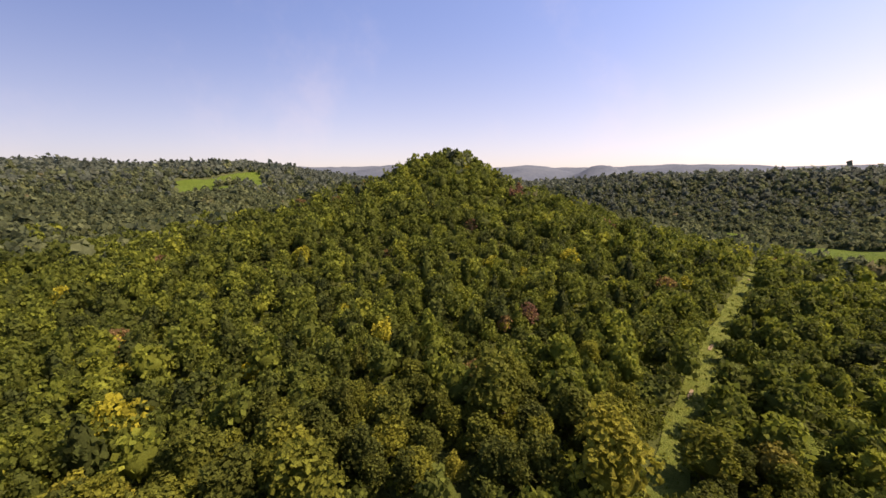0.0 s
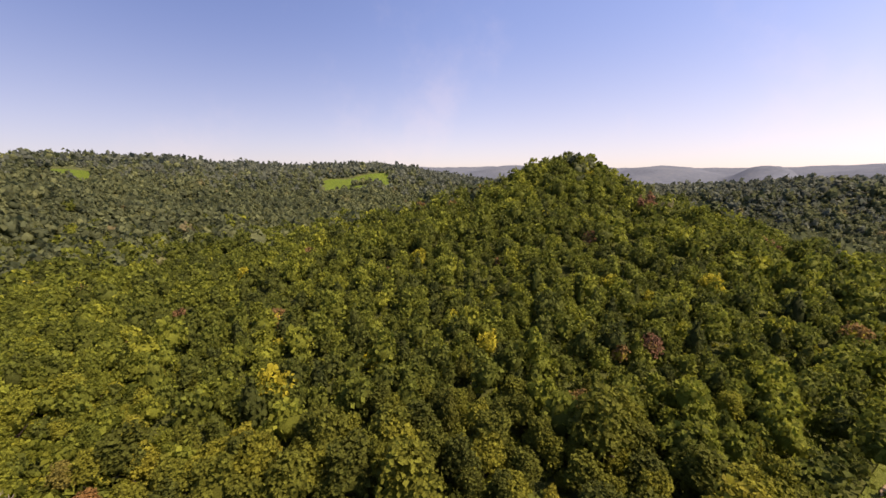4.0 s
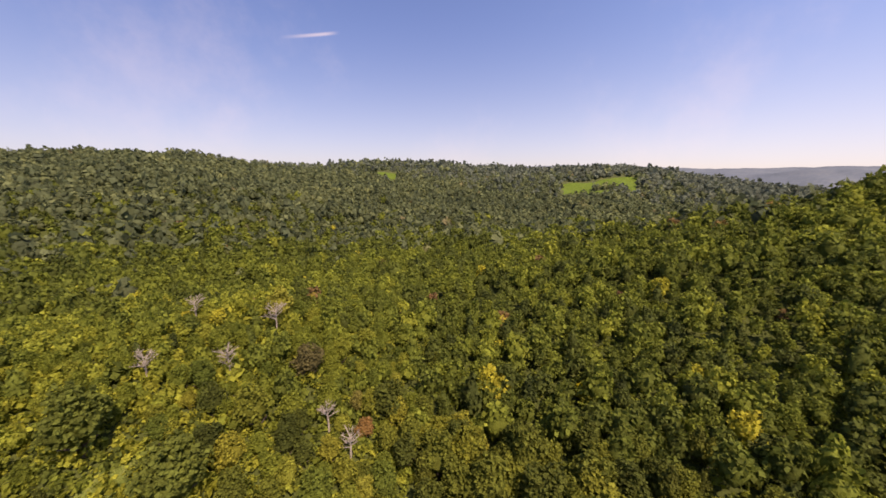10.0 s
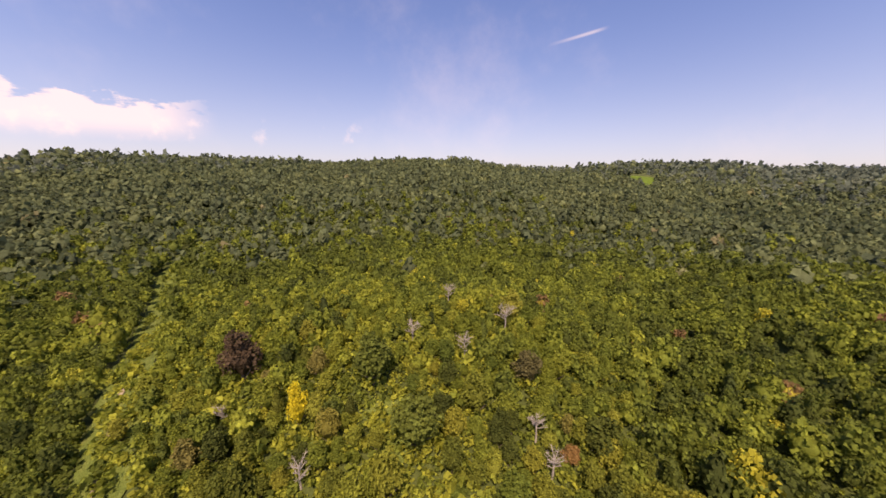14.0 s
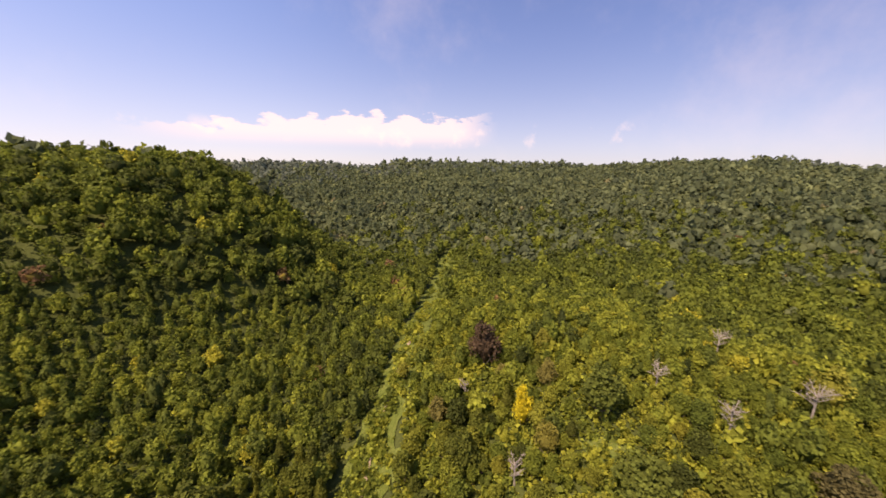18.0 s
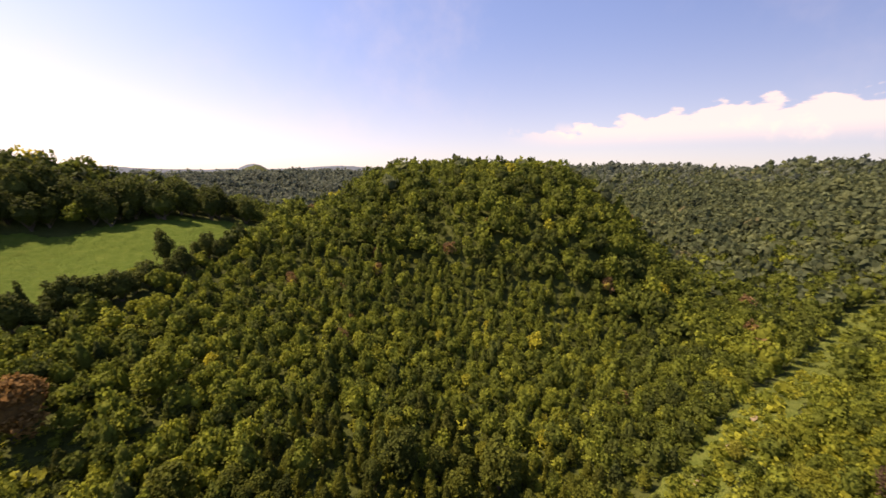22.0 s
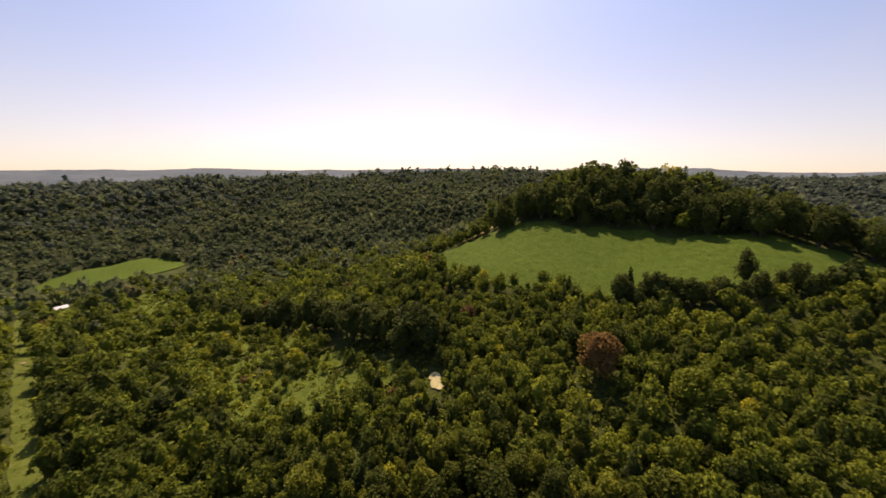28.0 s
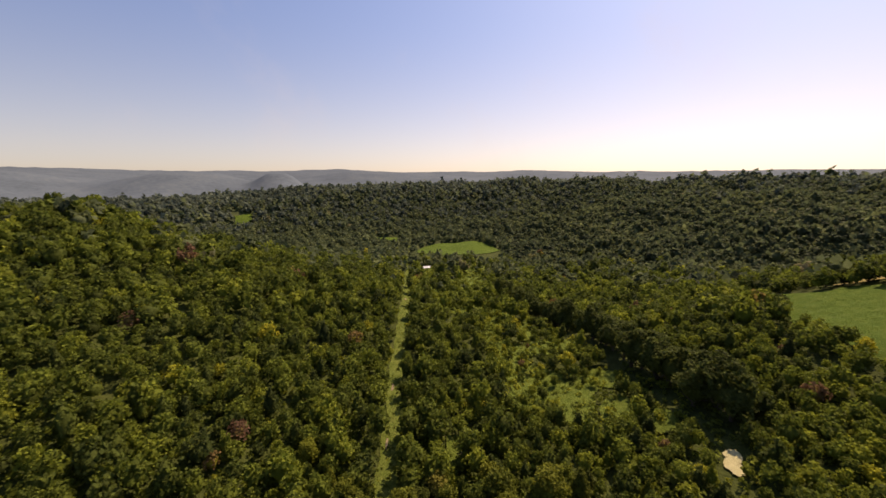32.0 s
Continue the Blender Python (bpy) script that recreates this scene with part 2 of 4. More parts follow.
def in_hill_field(x, y):
    b, d = bearing_of(x, y), np.hypot(x, y)
    return within(b, 26.8, 36.8) & (d > 1005 - (b - 27) * 11) & (d < 1190 - (b - 27) * 11) & ~((np.abs(b - 30) < 2.4) & (d > 990) & (d < 1030))


def in_top_field(x, y):
    b, d = bearing_of(x, y), np.hypot(x, y)
    return within(b, 62.4, 68) & (d > 925) & (d < 990)


def in_meadow(x, y):
    b, d = bearing_of(x, y), np.hypot(x, y)
    return within(b, 256, 262) & (d > 318) & (d < 338)


def in_plain_fields(x, y):
    b, d = bearing_of(x, y), np.hypot(x, y)
    return (within(b, 318.6, 322.5) & (d > 790) & (d < 840)) | (within(b, 340, 342.5) & (d > 1050) & (d < 1110)) | (within(b, 118, 122.5) & (d > 552) & (d < 585))


def in_glade(x, y):
    """Small open places: a sandy clearing, a dirt bank, the farm yard, grass in the scrub."""
    b, d = bearing_of(x, y), np.hypot(x, y)
    o = (within(b, 264.9, 268.1) & (d > 115) & (d < 140)) | (within(b, 307.8, 310.4) & (d > 106) & (d < 126)) | (within(b, 312.6, 315.8) & (d > 405) & (d < 492))
    for heading, distance, long, wide in ((288, 152, 16, 9), (281.5, 150, 12, 7), (275.5, 146, 9, 6), (297, 166, 12, 6), (297, 235, 14, 6), (306.5, 420, 60, 14)):
        cx, cy = at(heading, distance)
        rx, ry = at(heading, 1)
        o |= (((x - cx) * rx + (y - cy) * ry) / long) ** 2 + (((x - cx) * -ry + (y - cy) * rx) / wide) ** 2 < 1
    return o


def open_land(x, y):
    b, d = bearing_of(x, y), np.hypot(x, y)
    o = (within(b, 301.5, 316) & (d > 578) & (d < 690)) | in_pasture(x, y) | in_round_field(x, y) | in_hill_field(x, y) | in_top_field(x, y) | in_meadow(x, y) | in_plain_fields(x, y)
    cut = along_path(x, y, CUT)
    trail = along_path(x, y, TRAIL)
    o |= cut < 4.4 + 1.0 * flat_step(d, 250, 500) + 0.6 * np.sin(x * 0.21 + y * 0.13)
    o |= trail < 8.4 + 1.2 * np.sin(d * 0.09)
    return o | in_glade(x, y)


def below_hedge(x, y):
    """The grass right before the row of large trees."""
    b, d = bearing_of(x, y), np.hypot(x, y)
    hedge = np.interp(b, (268, 280, 288, 302), (152, 187, 232, 322))
    return within(b, 270, 300) & (d < hedge - 2) & (d > hedge - 22 + 5 * np.sin(b * 1.9))


def scrub(x, y):
    """1 where the wood gives way to bushes and rank grass."""
    b, d = bearing_of(x, y), np.hypot(x, y)
    hedge = np.interp(b, (268, 280, 288, 301, 304), (142, 176, 220, 305, 560))
    low = np.interp(b, (300, 305), (138, 240))
    s = flat_step(b, 271, 276) * (1 - flat_step(b, 312, 314)) * flat_step(d, low, low + 15) * (d < hedge)
    return s * (swell(x, y, 62, 7) > -0.3)


# ---- ground ----
soil_m = ground_material("forest_floor", ((0.3, (0.034, 0.044, 0.011)), (0.55, (0.052, 0.066, 0.016)), (0.75, (0.08, 0.09, 0.025))), 0.12)
grass_m = ground_material("pasture_grass", ((0.3, (0.049, 0.093, 0.011)), (0.5, (0.071, 0.117, 0.015)), (0.72, (0.104, 0.141, 0.023))), 0.22, bump=1.0)
rank_m = ground_material("rank_grass", ((0.3, (0.065, 0.098, 0.016)), (0.5, (0.115, 0.152, 0.028)), (0.75, (0.19, 0.205, 0.055))), 0.35, bump=1.0)
scrub_m = ground_material("scrub_grass", ((0.3, (0.06, 0.095, 0.014)), (0.5, (0.10, 0.14, 0.022)), (0.72, (0.15, 0.18, 0.035))), 0.3, bump=1.0)
dry_m = ground_material("dry_grass", ((0.3, (0.2, 0.16, 0.05)), (0.7, (0.32, 0.26, 0.1))), 0.25)
dirt_m = ground_material("bare_dirt", ((0.3, (0.20, 0.16, 0.09)), (0.7, (0.34, 0.28, 0.17))), 0.8)
sand_m = ground_material("bare_soil", ((0.3, (0.42, 0.38, 0.19)), (0.7, (0.58, 0.53, 0.28))), 0.6)


def mesh_from(name, verts, faces, material, tones=None, smooth=False):
    """A mesh from arrays; all faces have the same number of corners."""
    me = bpy.data.meshes.new(name)
    verts, faces = np.ascontiguousarray(verts, np.float32), np.ascontiguousarray(faces, np.int32)
    me.vertices.add(len(verts))
    me.vertices.foreach_set("co", verts.ravel())
    me.loops.add(faces.size)
    me.loops.foreach_set("vertex_index", faces.ravel())
    me.polygons.add(len(faces))
    me.polygons.foreach_set("loop_start", np.arange(0, faces.size, faces.shape[1], dtype=np.int32))
    if smooth:
        me.polygons.foreach_set("use_smooth", np.ones(len(faces), bool))
    me.update(calc_edges=True)
    if tones is not None:
        me.attributes.new("tone", "FLOAT", "POINT").data.foreach_set("value", np.ascontiguousarray(tones, np.float32))
    me.materials.append(material)
    return me


def polar_sheet(radii, turns, closed):
    R, A = np.meshgrid(radii, turns, indexing="ij")
    x, y = -np.sin(A) * R, np.cos(A) * R
    n = len(turns)
    i, j = np.meshgrid(np.arange(len(radii) - 1), np.arange(n if closed else n - 1), indexing="ij")
    k = (j + 1) % n
    return x.ravel(), y.ravel(), np.stack([i * n + j, (i + 1) * n + j, (i + 1) * n + k, i * n + k], -1).reshape(-1, 4)


# blue-grey haze painted into the ground past the crests
distant_haze_m = ground_material("distant_haze_wood", ((0.3, (0.068, 0.088, 0.098)), (0.5, (0.09, 0.115, 0.13)), (0.75, (0.13, 0.152, 0.15))), 0.006, bump=1.0)
gx, gy, gf = polar_sheet(np.concatenate([np.linspace(0.02, 560, 100), np.geomspace(566, 4950, 110)]), np.linspace(0, 2 * np.pi, 421)[:-1], True)
ground_mesh = mesh_from("ground", np.stack([gx, gy, ground_height(gx, gy)], -1), gf, soil_m, smooth=True)
ground_mesh.materials.append(distant_haze_m)
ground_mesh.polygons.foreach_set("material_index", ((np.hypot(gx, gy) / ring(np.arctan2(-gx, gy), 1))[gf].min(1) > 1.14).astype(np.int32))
tagged(new("ground", ground_mesh),
       "forest floor of the hills and the valley", "ground", kind="structure")


def draped(name, inside, r0, r1, b0, b1, nr, nb, material, label, lift=0.2, rough=0.0, kind="structure", category="field"):
    """Open land laid over the ground where inside(x, y) holds."""
    x, y, f = polar_sheet(np.linspace(r0, r1, nr), np.radians(np.linspace(b0, b1, nb)), False)
    keep = inside(x, y)
    f = f[keep[f].all(1)]
    used = np.unique(f)
    again = np.zeros(len(x), int)
    again[used] = np.arange(len(used))
    z = ground_height(x, y) + lift
    if rough:
        z = z + np.random.default_rng(5).uniform(0, rough, len(x)) + 0.3 * rough * swell(x, y, 17, 3) + 0.3 * rough * swell(x, y, 6.3, 21)
    ob = new(name, mesh_from(name, np.stack([x, y, z], -1)[used], again[f], material, smooth=True))
    return tagged(ob, label, category, kind=kind)


draped("pasture", in_pasture, 150, 320, 208, 269, 120, 220, grass_m, "bright green grass pasture on the hillside", 0.25, 0.75)
draped("scrub_grass", lambda x, y: scrub(x, y) > 0.3, 125, 565, 268, 316, 190, 150, scrub_m, "rank bright green grass between the bushes", 0.5, 0.5)
draped("glade", in_glade, 100, 500, 271, 318, 240, 260, scrub_m, "bright grass in openings between the bushes", 0.9, 0.5)
draped("spur_grass", lambda x, y: (np.hypot(x, y) > 50) & (swell(x, y, 34, 4) > 0.6), 50, 170, 84, 143, 60, 80, rank_m, "rank yellow-green grass under the young trees", 0.3, 0.3)
draped("round_field", in_round_field, 610, 770, 299, 319, 50, 80, grass_m, "rounded green hay field among trees", 1.2)
draped("hill_field", in_hill_field, 880, 1210, 25, 37, 60, 60, grass_m, "green pasture high on a far wooded hill", 1.5)
draped("top_field", in_top_field, 915, 1000, 61, 69, 30, 40, grass_m, "small green clearing on a far ridge", 1.5)
draped("meadow", in_meadow, 310, 345, 254, 264, 36, 40, dry_m, "dry tan meadow behind the hedge trees", 0.6)
draped("plain_field", in_plain_fields, 780, 1120, 317, 343, 120, 110, grass_m, "small pale fields in the wooded plain", 1.2)


def band(name, path, width, lift, material, label, seed=1, step=4.0):
    """A strip along a path, ragged at its edges, draped over the ground."""
    rnd = random.Random(seed)
    points = []
    for a, b in zip(path, path[1:]):
        a, b = Vector(a), Vector(b)
        n = max(3, int((b - a).length / step))
        points += [a.lerp(b, k / n) for k in range(n)]
    points.append(Vector(path[-1]))
    vs, fs, n = [], [], len(points) - 1
    for k, p in enumerate(points):
        run = points[min(k + 2, n)] - points[max(k - 2, 0)]
        side = Vector((-run.y, run.x)).normalized()
        w = width * (0.85 + 0.3 * rnd.random()) * (1 if 0 < k < n else 0.5)
        for s in (-1, -0.5, 0, 0.5, 1):
            q = p + side * (s * w / 2 + 0.25 * rnd.uniform(-1, 1))
            vs.append((q.x, q.y, float(ground_height(q.x, q.y)) + lift + 0.25 * rnd.random()))
    for k in range(n):
        for c in range(4):
            fs.append((k * 5 + c, k * 5 + 5 + c, k * 5 + 6 + c, k * 5 + 1 + c))
    return tagged(new(name, mesh_from(name, np.array(vs), np.array(fs), material, smooth=True)), label, "clearing", kind="structure")


band("cut_line", CUT, 7.5, 0.3, rank_m, "straight strip of rank grass cut through the forest")
draped("ridge_clearing", in_plain_fields, 545, 590, 117, 124, 24, 30, rank_m, "pale grassy clearing at the ridge's foot", 0.6)
band("trail", TRAIL, 14, 0.3, rank_m, "overgrown grass strip through the young wood", seed=4)
band("bare_track", (at(149.2, 78), at(145.6, 98), at(142.4, 117)), 0.8, 0.75, dirt_m, "pale bare soil track in the grass strip", seed=6, step=2.5)
for k, (h, d, w, l) in enumerate(((-39.6, 158, 0.9, 6), (-38.3, 122, 0.8, 6), (-42.2, 290, 2.0, 5), (140.6, 130, 2.2, 6), (139, 150, 1.8, 5))):
    x, y = at(h, d)
    u = (Vector(CUT[3]) - Vector(CUT[2])).normalized() * l / 2 if h < 0 else (Vector(TRAIL[3]) - Vector(TRAIL[2])).normalized() * l / 2
    band("bare_patch", ((x - u.x, y - u.y), (x + u.x, y + u.y)), w, 0.62, dirt_m, "bare pale soil worn through the grass", seed=20 + k, step=1.5)
x, y = at(266.5, 131)
band("sand_clearing", ((x - 5.0, y - 2.6), (x - 1.0, y + 0.6), (x + 2.0, y - 0.4), (x + 4.0, y + 2.2)), 3.8, 0.5, sand_m, "pale sandy clearing among the trees", seed=9, step=1.2)
x, y = at(309, 120)
band("dirt_clearing", ((x - 1.5, y - 5), (x + 2.0, y + 6)), 2.2, 0.6, dirt_m, "bare dirt bank between the trees", seed=11, step=1.5)

# ---- foliage ----
TONES = ((0.0, (0.045, 0.063, 0.016)), (0.2, (0.073, 0.096, 0.020)), (0.45, (0.111, 0.142, 0.022)), (0.65, (0.166, 0.203, 0.027)),
         (0.82, (0.244, 0.271, 0.034)), (0.92, (0.378, 0.348, 0.036)), (0.96, (0.213, 0.144, 0.051)), (1.0, (0.177, 0.100, 0.055)))


def leafy(name, random_from, stops=TONES, grain=0.35):
    m = foliage(name, stops, random_from, grain)
    nodes, links = m.node_tree.nodes, m.node_tree.links
    shader, out = nodes["Principled BSDF"], nodes["Material Output"]
    glow = nodes.new("ShaderNodeBsdfTranslucent")
    links.new(shader.inputs["Base Color"].links[0].from_socket, glow.inputs["Color"])
    mix = nodes.new("ShaderNodeMixShader")
    mix.inputs[0].default_value = 0.45
    links.new(shader.outputs[0], mix.inputs[1])
    links.new(glow.outputs[0], mix.inputs[2])
    links.new(mix.outputs[0], out.inputs["Surface"])
    return m


wood_leaf_m = leafy("forest_leaves", "tone")


def canopy_shade_material():
    """Far wood's painted shade: one tone a crown, broader patches of kinds of trees."""
    m, nodes, links, shader = node_material("far_canopy_shade")
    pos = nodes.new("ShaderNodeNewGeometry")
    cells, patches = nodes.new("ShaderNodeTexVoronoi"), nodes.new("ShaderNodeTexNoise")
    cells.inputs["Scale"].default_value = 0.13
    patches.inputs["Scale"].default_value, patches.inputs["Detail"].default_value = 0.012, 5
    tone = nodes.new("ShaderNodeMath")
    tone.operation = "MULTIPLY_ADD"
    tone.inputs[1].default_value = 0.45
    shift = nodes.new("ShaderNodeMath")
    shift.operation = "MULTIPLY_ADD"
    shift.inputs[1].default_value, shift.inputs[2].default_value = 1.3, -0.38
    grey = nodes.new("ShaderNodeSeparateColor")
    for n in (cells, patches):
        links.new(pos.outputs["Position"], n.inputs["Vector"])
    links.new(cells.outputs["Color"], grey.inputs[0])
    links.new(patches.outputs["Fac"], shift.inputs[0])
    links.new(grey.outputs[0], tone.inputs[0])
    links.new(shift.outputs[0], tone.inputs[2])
    # dark greens that carry the shade inside the wood
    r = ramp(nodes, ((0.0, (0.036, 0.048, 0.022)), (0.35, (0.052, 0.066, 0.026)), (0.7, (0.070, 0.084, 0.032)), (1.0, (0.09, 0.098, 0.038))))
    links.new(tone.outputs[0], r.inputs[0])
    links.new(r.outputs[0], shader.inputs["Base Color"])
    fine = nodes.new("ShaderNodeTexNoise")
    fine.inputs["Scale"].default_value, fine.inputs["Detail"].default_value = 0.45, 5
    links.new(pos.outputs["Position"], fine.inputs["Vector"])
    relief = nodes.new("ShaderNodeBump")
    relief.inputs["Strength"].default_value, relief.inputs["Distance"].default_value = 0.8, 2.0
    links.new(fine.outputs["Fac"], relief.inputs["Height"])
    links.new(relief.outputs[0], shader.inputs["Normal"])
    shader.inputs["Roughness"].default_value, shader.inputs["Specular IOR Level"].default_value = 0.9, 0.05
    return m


canopy_shade_m = canopy_shade_material()
# haze put into the leaf colours: paler and greyer the farther off
ridge_haze_leaf_m = leafy("ridge_haze_leaves", "tone", ((0.0, (0.059, 0.079, 0.041)), (0.3, (0.086, 0.111, 0.050)), (0.55, (0.118, 0.145, 0.061)), (0.8, (0.157, 0.184, 0.072)), (1.0, (0.183, 0.162, 0.076))), 0.25)
far_haze_leaf_m = leafy("far_haze_leaves", "tone", ((0.0, (0.078, 0.100, 0.071)), (0.3, (0.094, 0.119, 0.081)), (0.6, (0.114, 0.140, 0.092)), (1.0, (0.138, 0.162, 0.104))), 0.15)
bark_m = ground_material("bark", ((0.3, (0.09, 0.07, 0.05)), (0.7, (0.2, 0.17, 0.13))), 2.5, 0.8)
grey_wood_m = ground_material("dead_wood", ((0.3, (0.24, 0.215, 0.165)), (0.7, (0.40, 0.365, 0.29))), 2.0, 0.6)


def lobes_of(rnd, kind):
    """Centres and radii of the bunches of a crown 1 in radius, its base at z = 0."""
    if kind == "cedar":
        return [((rnd.uniform(-.08, .08), rnd.uniform(-.08, .08), 0.35 + 0.36 * k), 0.74 - 0.13 * k) for k in range(5)]
    out = [((rnd.uniform(-.12, .12), rnd.uniform(-.12, .12), 0.85), 0.62)]
    n = rnd.randint(6, 8)
    for k in range(n):
        a = 6.283 * k / n + rnd.uniform(-.4, .4)
        r = rnd.uniform(.48, .7)
        out.append(((math.cos(a) * r, math.sin(a) * r, rnd.uniform(.4, .9)), rnd.uniform(.3, .44)))
    for k in range(5):
        a = rnd.uniform(0, 6.283)
        out.append(((math.cos(a) * .38, math.sin(a) * .38, rnd.uniform(1.0, 1.3)), rnd.uniform(.25, .36)))
    return out


def crown_cards(seed, n, card, kind="broad"):
    """n leaf sprays of a crown 1 in radius, as four corners each."""
    rnd = random.Random(seed)
    rs = np.random.default_rng(seed)
    lobes = lobes_of(rnd, kind)
    weight = np.array([r * r for _, r in lobes])
    pick = rs.choice(len(lobes), n, p=weight / weight.sum())
    c, r = np.array([p for p, _ in lobes])[pick], np.array([q for _, q in lobes])[pick]
    w = rs.normal(size=(n, 3))
    w[:, 2] = np.where(rs.random(n) < 0.5, np.abs(w[:, 2]), w[:, 2])
    w /= np.linalg.norm(w, axis=1)[:, None]
    p = c + w * (r * rs.uniform(.78, 1.08, n))[:, None]
    normal = w + rs.normal(size=(n, 3)) * 0.62 + (0, 0, 0.15)
    normal /= np.linalg.norm(normal, axis=1)[:, None]
    u = np.cross(normal, rs.normal(size=(n, 3)))
    u /= np.linalg.norm(u, axis=1)[:, None]
    v = np.cross(normal, u)
    s = card * rs.uniform(.6, 1.25, (n, 1))
    e = normal * s * 0.35
    return np.stack([p - u * s - v * s * .7 - e, p + u * s * .9 - v * s * .8, p + u * s + v * s * .75 - e, p - u * s * .8 + v * s], 1)


def core_of(seed, level, kind="broad", spread=0.2):
    """A closed lumpy inside of a crown 1 in radius."""
    bm = bmesh.new()
    bmesh.ops.create_icosphere(bm, subdivisions=level, radius=1)
    rs = np.random.default_rng(seed)
    v = np.array([q.co[:] for q in bm.verts])
    bm.verts.index_update()
    f = np.array([[q.index for q in p.verts] for p in bm.faces if level > 1 or p.calc_center_median().z > -0.6])
    bm.free()
    v = v * (1 + spread * rs.uniform(-1, 1, (len(v), 1)))
    if kind == "cedar":
        z = v[:, 2:3] * .5 + .5
        v = np.concatenate([v[:, :2] * (0.85 - .55 * z), z * 2.1], 1)
    else:
        narrow = 0.62 + 0.38 * flat_step(v[:, 2:3], -0.9, 0.2)
        v = v * (0.82, 0.82, 0.64) * np.concatenate([narrow, narrow, np.ones_like(narrow)], 1) + (0, 0, 0.7)
    return v, f


# ---- the wood, tree by tree ----
rng = np.random.default_rng(11)


def stand(spacing, d0, d1):
    g = np.arange(-d1, d1, spacing)
    x, y = np.meshgrid(g, g)
    x, y = x.ravel(), y.ravel()
    x = x + rng.uniform(-.42, .42, x.shape) * spacing
    y = y + rng.uniform(-.42, .42, y.shape) * spacing
    d = np.hypot(x, y)
    k = (d > d0) & (d < d1) & ~open_land(x, y)
    return x[k], y[k]


def mixed_stand(coarse, fine, d0, d1):
    """Broad crowns in the old wood, smaller trees on the spur, the cedar slope and below the pasture."""
    x, y = stand(coarse, d0, d1)
    u, v = stand(fine, d0, d1)
    a, b = ~within(bearing_of(x, y), 62, 298), within(bearing_of(u, v), 62, 298)
    return np.concatenate([x[a], u[b]]), np.concatenate([y[a], v[b]]), np.concatenate([np.full(a.sum(), coarse), np.full(b.sum(), fine)])


def tone_at(x, y):
    """How light and yellow the leaves are: dark cedars, plain wood, yellow young wood on the spur."""
    b, d = bearing_of(x, y), np.hypot(x, y)
    t = 0.45 - 0.05 * flat_step(d, 230, 420) + 0.15 * rng.normal(size=len(x)) + 0.07 * swell(x, y, 60, 9)
    t += 0.10 * swell(x, y, 260, 13) * (d > 450)
    t += (0.13 + 0.13 * rng.normal(size=len(x))) * within(b, 84, 142) * (d < 190)
    t += 0.11 * rng.normal(size=len(x)) * within(b, 220, 312) * (d < 300)
    t += 0.06 * within(b, 60, 142) * (d < 330) + 0.14 * scrub(x, y)
    t += 0.12 * within(b, 155, 262) * (d < 230)
    t -= 0.12 * within(b, 225, 256) * (d > 265) * (d < 380)
    t = np.clip(t, 0.02, 0.80)
    odd = rng.random(len(x))
    t = np.where(odd < np.where(d < 300, 0.014, 0.003), rng.uniform(.86, .92, len(x)), t)
    return np.where(odd > np.where(d < 300, 0.988, 0.996), rng.uniform(.95, 1, len(x)), t)


def size_at(x, y, spacing):
    b, d = bearing_of(x, y), np.hypot(x, y)
    r = spacing * 0.6 * np.exp(0.26 * np.clip(rng.normal(size=len(x)), -2, 1.7))
    r *= 1 - 0.42 * scrub(x, y) * (rng.random(len(x)) < 0.8)
    r *= 1 - 0.2 * within(b, 84, 140) * (d < 190) * (rng.random(len(x)) < 0.5)
    r *= 1 - 0.05 * (within(b, 150, 215) & (d < 200))
    grove = within(b, 214, 258) & (d > 284) & (d < 400)
    return np.where(grove, r * 1.2, r)


def this_side(x, y):
    """The slopes that face the valley, up to a little past the crests."""
    k = np.hypot(x, y) < 1.1 * ring(np.arctan2(-x, y), 1)
    return x[k], y[k]


def hidden(x, y):
    """Trees behind the hills and right under the flight, which stay out of sight."""
    low = np.hypot(x, y) < 52
    top = ground_height(x, y) + 17
    for u in np.linspace(0.3, 0.96, 23):
        low |= ground_height(x * u, y * u) + 2 > 121.6 + (top - 121.6) * u
    return low


